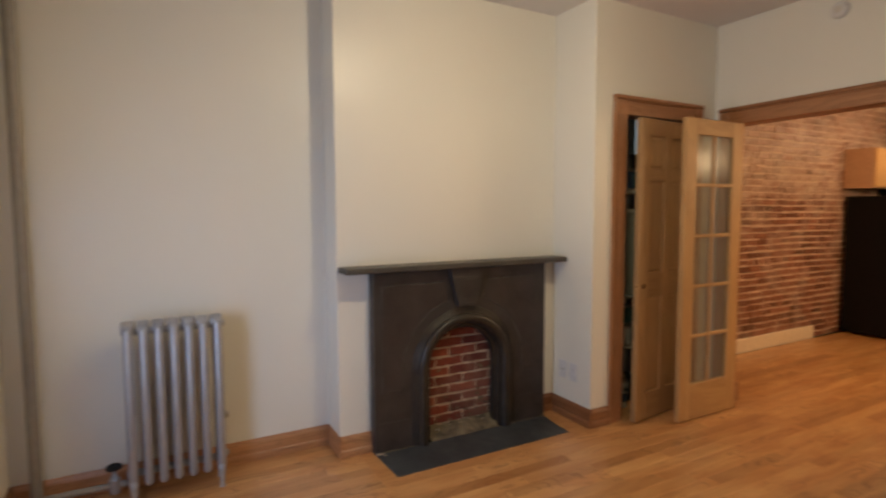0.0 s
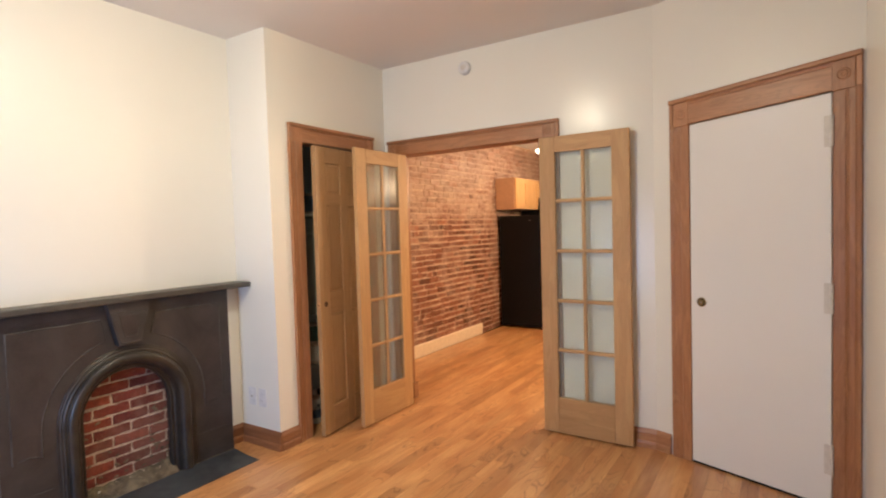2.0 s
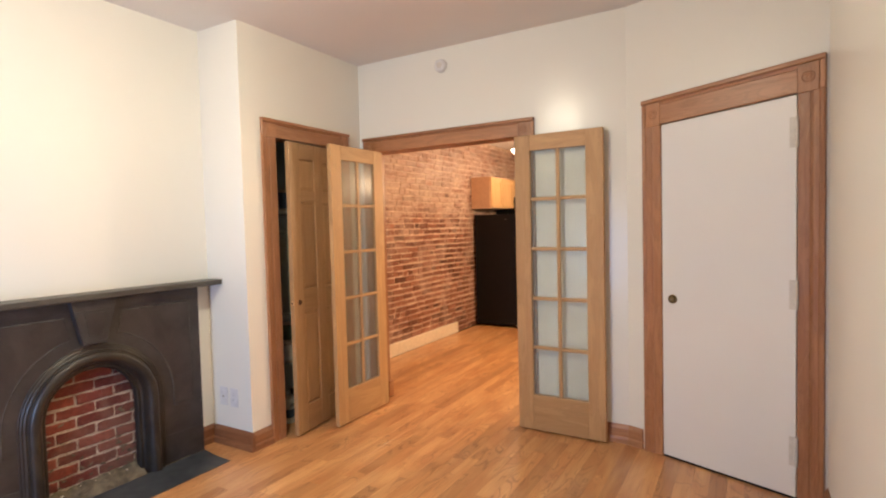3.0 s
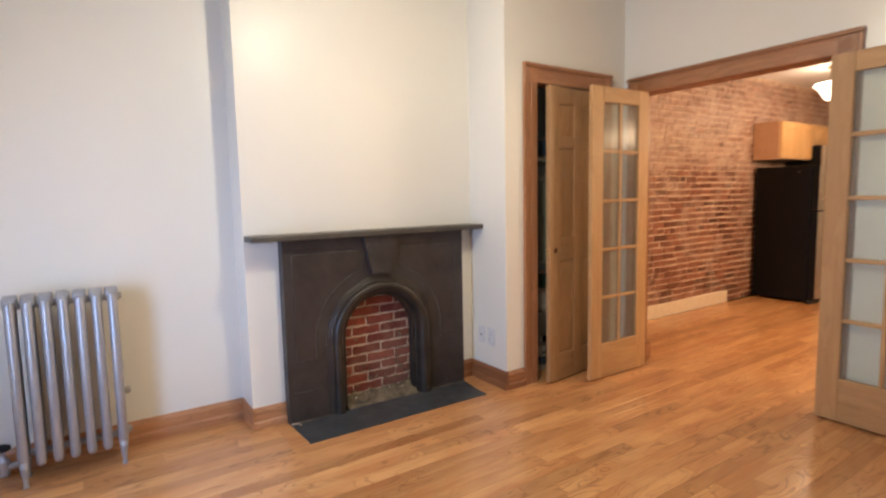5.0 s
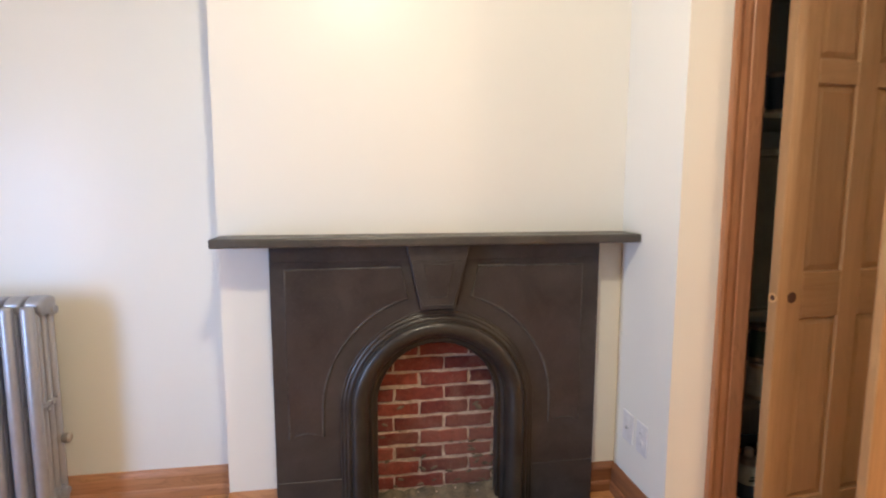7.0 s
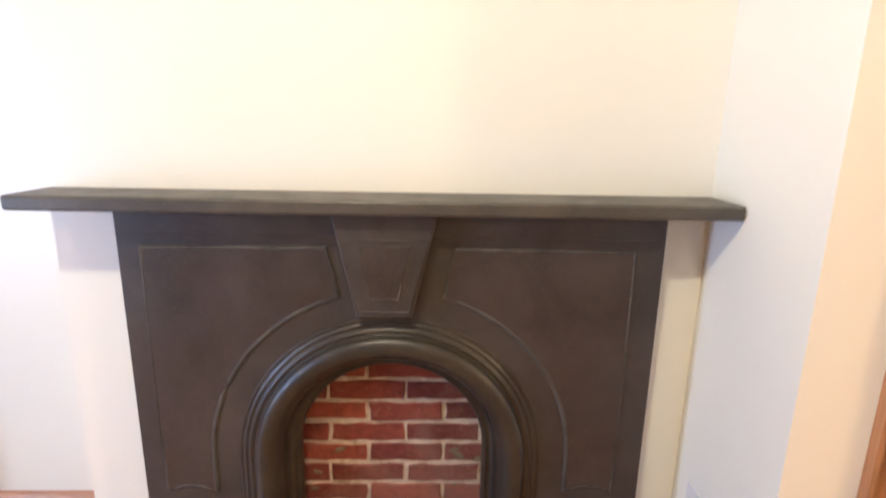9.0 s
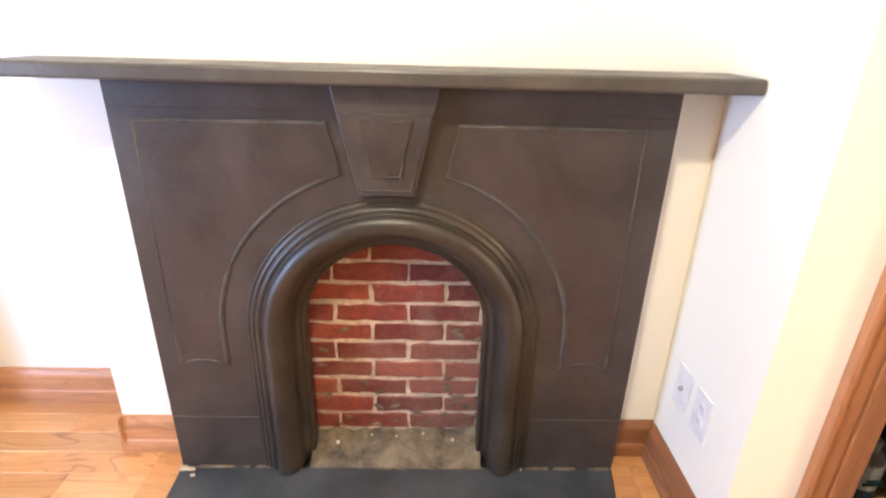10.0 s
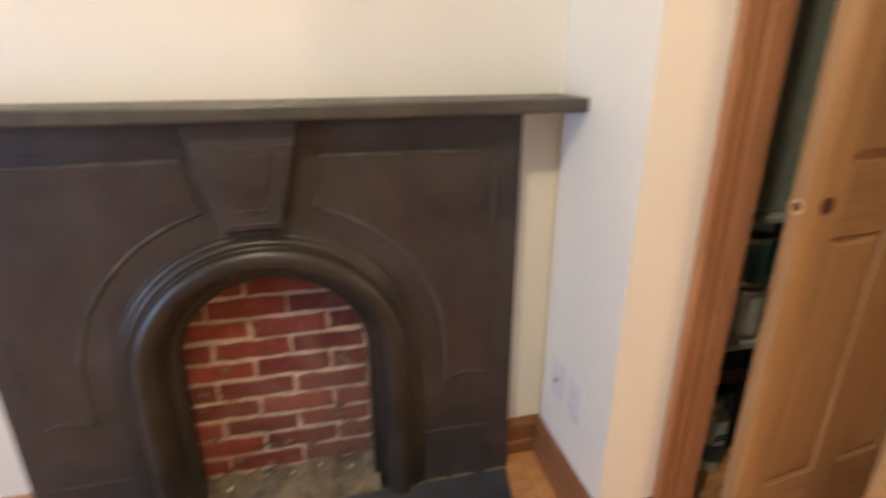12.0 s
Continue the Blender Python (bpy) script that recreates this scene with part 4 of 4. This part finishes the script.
# crumbs and grout at the fireplace
bm = bmesh.new()
for i in range(60):
    x = 0.004 + 1.25 * i / 60
    if 0.24 < x < 1.0 and not 0.385 < x < 0.86:
        continue
    w, h = random.uniform(0.002, 0.007), random.uniform(0.001, 0.003)
    if random.random() < 0.75:
        box((x, -0.008 - w * 0.5, 0.003), (x + 0.024, 0.0, 0.003 + h), bm=bm)
for v in bm.verts:
    v.co += Vector((random.uniform(-1, 1), random.uniform(-1, 0.2), random.uniform(-0.3, 0.3))) * 0.003
part("grout_line", bm, DUSTMORTAR, hearth, "crumbly dusty grout line", kind="stuff")
crumb_spots = [(0.012, 0.012, 0.010), (0.034, 0.010, 0.008), (0.045, -0.012, 0.006)]
for x, y, r in crumb_spots:
    bm = bmesh.new()
    bmesh.ops.create_icosphere(bm, subdivisions=1, radius=r)
    for v in bm.verts:
        v.co = Vector((v.co.x * 1.6, v.co.y, v.co.z * 0.6)) * (1 + 0.3 * noise.noise(v.co * 90))
    crumb = thing("mortar_crumb", pose(x, y - 0.03, 0.004 + r * 0.5), "small pale crumb of mortar on the slate hearth", "debris", "crumbs at the fireplace")
    part("chip", bm, MORTAR, crumb)
for x, y, z, r in ((0.445, 0.052, 0.045, 0.006), (0.545, 0.07, 0.058, 0.004), (0.70, 0.075, 0.06, 0.005), (0.79, 0.06, 0.05, 0.006), (0.62, 0.066, 0.056, 0.004), (0.99, -0.012, 0.007, 0.004)):
    bm = bmesh.new()
    bmesh.ops.create_icosphere(bm, subdivisions=1, radius=r)
    crumb = thing("mortar_crumb", pose(x, y, z, 20, 30, 50), "small pale crumb of mortar on the firebox ledge", "debris", "crumbs at the fireplace")
    part("chip", bm, PLASTIC if r == 0.006 and x < 0.5 else MORTAR, crumb)

# ---- bricks ----


def brick_mesh(l, h, d, seed, soft=0.004):
    rnd = random.Random(seed)
    bm = bmesh.new()
    back = [bm.verts.new(((x - 0.5) * l, d, (z - 0.5) * h)) for x, z in ((0, 0), (1, 0), (1, 1), (0, 1))]
    edge = [bm.verts.new(v.co + Vector((rnd.uniform(-1, 1) * 0.004, -d + soft, rnd.uniform(-1, 1) * 0.004))) for v in back]
    face = [bm.verts.new((v.co.x * (1 - 2 * soft / l), rnd.uniform(-0.0015, 0.0015), v.co.z * (1 - 2 * soft / h))) for v in edge]
    for a, b in ((back, edge), (edge, face)):
        for i in range(4):
            bm.faces.new((a[i], a[(i + 1) % 4], b[(i + 1) % 4], b[i]))
    bm.faces.new(face)
    bmesh.ops.recalc_face_normals(bm, faces=bm.faces)
    return bm


def rugged_brick(l, h, d, seed):
    """A brick face with a chipped outline."""
    rnd = random.Random(seed)
    n = max(2, int(l / 0.035))
    outline = [(-l / 2 + l * i / n, -h / 2) for i in range(n)] + [(l / 2, -h / 2), (l / 2, 0), (l / 2, h / 2)] + [(l / 2 - l * i / n, h / 2) for i in range(1, n + 1)] + [(-l / 2, 0)]
    outline = [(x + rnd.uniform(-1, 1) * 0.0034, z + rnd.uniform(-1, 1) * 0.0032) for x, z in outline]
    bm = bmesh.new()
    back = [bm.verts.new((x, d, z)) for x, z in outline]
    edge = [bm.verts.new((x, 0.003, z)) for x, z in outline]
    face = [bm.verts.new((x * 0.97, rnd.uniform(-0.0015, 0.0008), z * 0.88)) for x, z in outline]
    mid = bm.verts.new((0, -0.001, 0))
    k = len(outline)
    for i in range(k):
        j = (i + 1) % k
        bm.faces.new((back[i], back[j], edge[j], edge[i]))
        bm.faces.new((edge[i], edge[j], face[j], face[i]))
        bm.faces.new((face[i], face[j], mid))
    bmesh.ops.recalc_face_normals(bm, faces=bm.faces)
    return bm


random.seed(21)
cache = {}


def cached_brick(l, h, d, mat):
    k = (round(l, 3), round(h, 3), mat.name, random.randrange(4))
    if k not in cache:
        cache[k] = mesh("brick", brick_mesh(l, h, d, len(cache)), mat)
    return cache[k]


for row in range(10):
    z = 0.092 + row * 0.0625
    shift = 0.655 if row % 2 == 0 else 0.553
    k = -2
    while k < 3:
        x0, x1 = shift + k * 0.205 + 0.005, shift + (k + 1) * 0.205 - 0.005
        x0, x1 = max(x0, 0.31), min(x1, 0.93)
        if x1 - x0 > 0.03:
            part("brick", rugged_brick(x1 - x0, 0.0515, 0.02, row * 10 + k), FIREBRICK, fb, m=pose((x0 + x1) / 2, 0.094 + random.uniform(-0.002, 0.002), z, 0, random.uniform(-0.7, 0.7), 0))
        k += 1

lumps = bmesh.new()
for i in range(70):
    x, z = random.uniform(0.37, 0.88), 0.075 + 0.34 * random.random() ** 2.2
    if random.random() < 0.5:
        x = random.uniform(0.76, 0.88)
    rr = random.uniform(0.003, 0.011)
    made = bmesh.ops.create_icosphere(lumps, subdivisions=1, radius=rr)["verts"]
    turn = random.uniform(-0.7, 0.7)
    for v in made:
        p = v.co * (1 + 0.4 * noise.noise(v.co * 120 + Vector((i, 0, 0))))
        v.co = Vector((x + p.x * 1.9 * math.cos(turn) - p.z * math.sin(turn), 0.094 + p.y * 0.28, z + p.x * 1.9 * math.sin(turn) + p.z * 0.7))
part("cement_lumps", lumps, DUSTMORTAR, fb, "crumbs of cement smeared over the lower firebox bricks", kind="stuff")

kb = bpy.data.objects["kitchen_wall_brick"]
far = bmesh.new()
COURSE = 0.0672
count = 0
for row in range(int(KCEIL / COURSE)):
    z = 0.034 + row * COURSE
    x = OPEN_X2 + 0.005 - random.uniform(0, 0.2)
    header = row % 7 == 6
    while x < 8.4:
        l = (0.095 if header or random.random() < (0.45 if x > 5.2 else 0.15) else 0.196) + random.uniform(-0.006, 0.006)
        x0, x1 = max(x, OPEN_X2 + 0.005), x + l
        x = x1 + 0.010
        if x1 - x0 < 0.03 or (z < 0.13 and x1 < 5.3) or (z < 1.55 and x0 > 6.0):
            continue
        y = BRICK_Y + random.uniform(-0.005, 0.003)
        zz = z + 0.012 * noise.noise((x * 1.1, row * 0.25, 3)) + 0.004 * noise.noise((x * 0.8, row * 0.7, 0))
        if 4.55 < x0 < 5.75 and 0.3 < z < 2.45 and count < 295:
            part("brick", cached_brick(round((x1 - x0) / 0.006) * 0.006, random.choice((0.047, 0.051, 0.055)), 0.02, KBRICK), None, kb, m=pose((x0 + x1) / 2, y, zz, 0, random.uniform(-0.5, 0.5), 0))
            count += 1
            continue
        h, s = 0.056 + random.uniform(-0.008, 0.004), 0.004
        a = [far.verts.new(p) for p in ((x0, y + 0.02, zz - h / 2), (x1, y + 0.02, zz - h / 2), (x1, y + 0.02, zz + h / 2), (x0, y + 0.02, zz + h / 2))]
        b = [far.verts.new(v.co + Vector((random.uniform(-0.005, 0.005), -0.02 + s, random.uniform(-0.006, 0.006)))) for v in a]
        c = [far.verts.new((v.co.x + (s if i in (0, 3) else -s), y + random.uniform(-0.0015, 0.0015), v.co.z + (s if i < 2 else -s))) for i, v in enumerate(b)]
        for p, q in ((a, b), (b, c)):
            for i in range(4):
                far.faces.new((p[i], p[(i + 1) % 4], q[(i + 1) % 4], q[i]))
        far.faces.new(c)
bmesh.ops.recalc_face_normals(far, faces=far.faces)
part("bricks", far, KBRICKFAR, kb, "reddish brown sealed bricks with pale smears", kind="stuff")

# ---- floorboards ----
BW = 0.083


def board_bm(l, w, bm=None, x=0.0, y=0.0, top=0.0):
    bm = bm or bmesh.new()
    c = 0.0005
    lo = [bm.verts.new((x + a * l / 2, y + b * w / 2, top - 0.012)) for a, b in ((-1, -1), (1, -1), (1, 1), (-1, 1))]
    mid = [bm.verts.new((v.co.x, v.co.y, top - c)) for v in lo]
    up = [bm.verts.new((v.co.x + (c if i in (0, 3) else -c), v.co.y + (c if i < 2 else -c), top)) for i, v in enumerate(lo)]
    for p, q in ((lo, mid), (mid, up)):
        for i in range(4):
            bm.faces.new((p[i], p[(i + 1) % 4], q[(i + 1) % 4], q[i]))
    bm.faces.new(up)
    return bm


planks = {}


def plank(x0, x1, y):
    l = max(0.03, x1 - x0 - 0.0006)
    k = round(l, 2)
    if k not in planks:
        planks[k] = mesh("floorboard", board_bm(1.0 * k, BW - 0.0006), FLOORWOOD)
    ob = part("floorboard", planks[k], None, floor, m=pose((x0 + x1) / 2, y, 0))
    ob.scale = (l / k, 1, 1)


joined = bmesh.new()
random.seed(33)
rows_of_boards = int((0.30 + 4.6) / BW) + 1
near_count = 0
for r in range(rows_of_boards):
    y = 0.30 - BW / 2 - r * BW
    x = LEFT_X - random.uniform(0, 0.8)
    spans = [(LEFT_X, 9.6)]
    if y > -0.392:
        spans = [(LEFT_X, -0.085), (1.318, 9.6)] if y < BREAST_Y + 0.05 else [(LEFT_X, BREAST_X0 + 0.02), (1.4, 9.6)]
    if y < SIDE_Y:
        spans = [(LEFT_X, 0.3), (2.6, 9.6)]
    while x < 9.6:
        l = random.uniform(0.45, 1.7)
        for a, b in spans:
            x0, x1 = max(x, a), min(x + l, b)
            if x1 - x0 < 0.02:
                continue
            if x1 < 3.9 and x0 > -1.3 and y > -2.6 and near_count < 298:
                plank(x0, x1, y)
                near_count += 1
            else:
                board_bm(x1 - x0 - 0.0006, BW - 0.0006, joined, (x0 + x1) / 2, y)
        x += l
bmesh.ops.recalc_face_normals(joined, faces=joined.faces)
part("floorboards", joined, FLOORFAR, floor, "honey oak strip floorboards with a satin finish", kind="stuff")
border = {"front": [(-0.085, -0.391), (1.318, -0.391), (1.318, -0.3065), (-0.085, -0.3065)], "left": [(-0.085, -0.306), (0.0115, -0.306), (-0.0005, -0.006), (-0.0005, BREAST_Y), (-0.085, BREAST_Y)],
          "right": [(1.2268, -0.306), (1.318, -0.306), (1.318, BREAST_Y), (1.262, BREAST_Y), (1.2625, -0.006), (1.2325, -0.18)], "edge": [(1.3186, -0.391), (1.39, -0.391), (1.39, BREAST_Y), (1.3186, BREAST_Y)]}
for outline in border.values():
    part("border_board", prism(outline, -0.012, 0.0005, "z"), BORDERWOOD, floor)
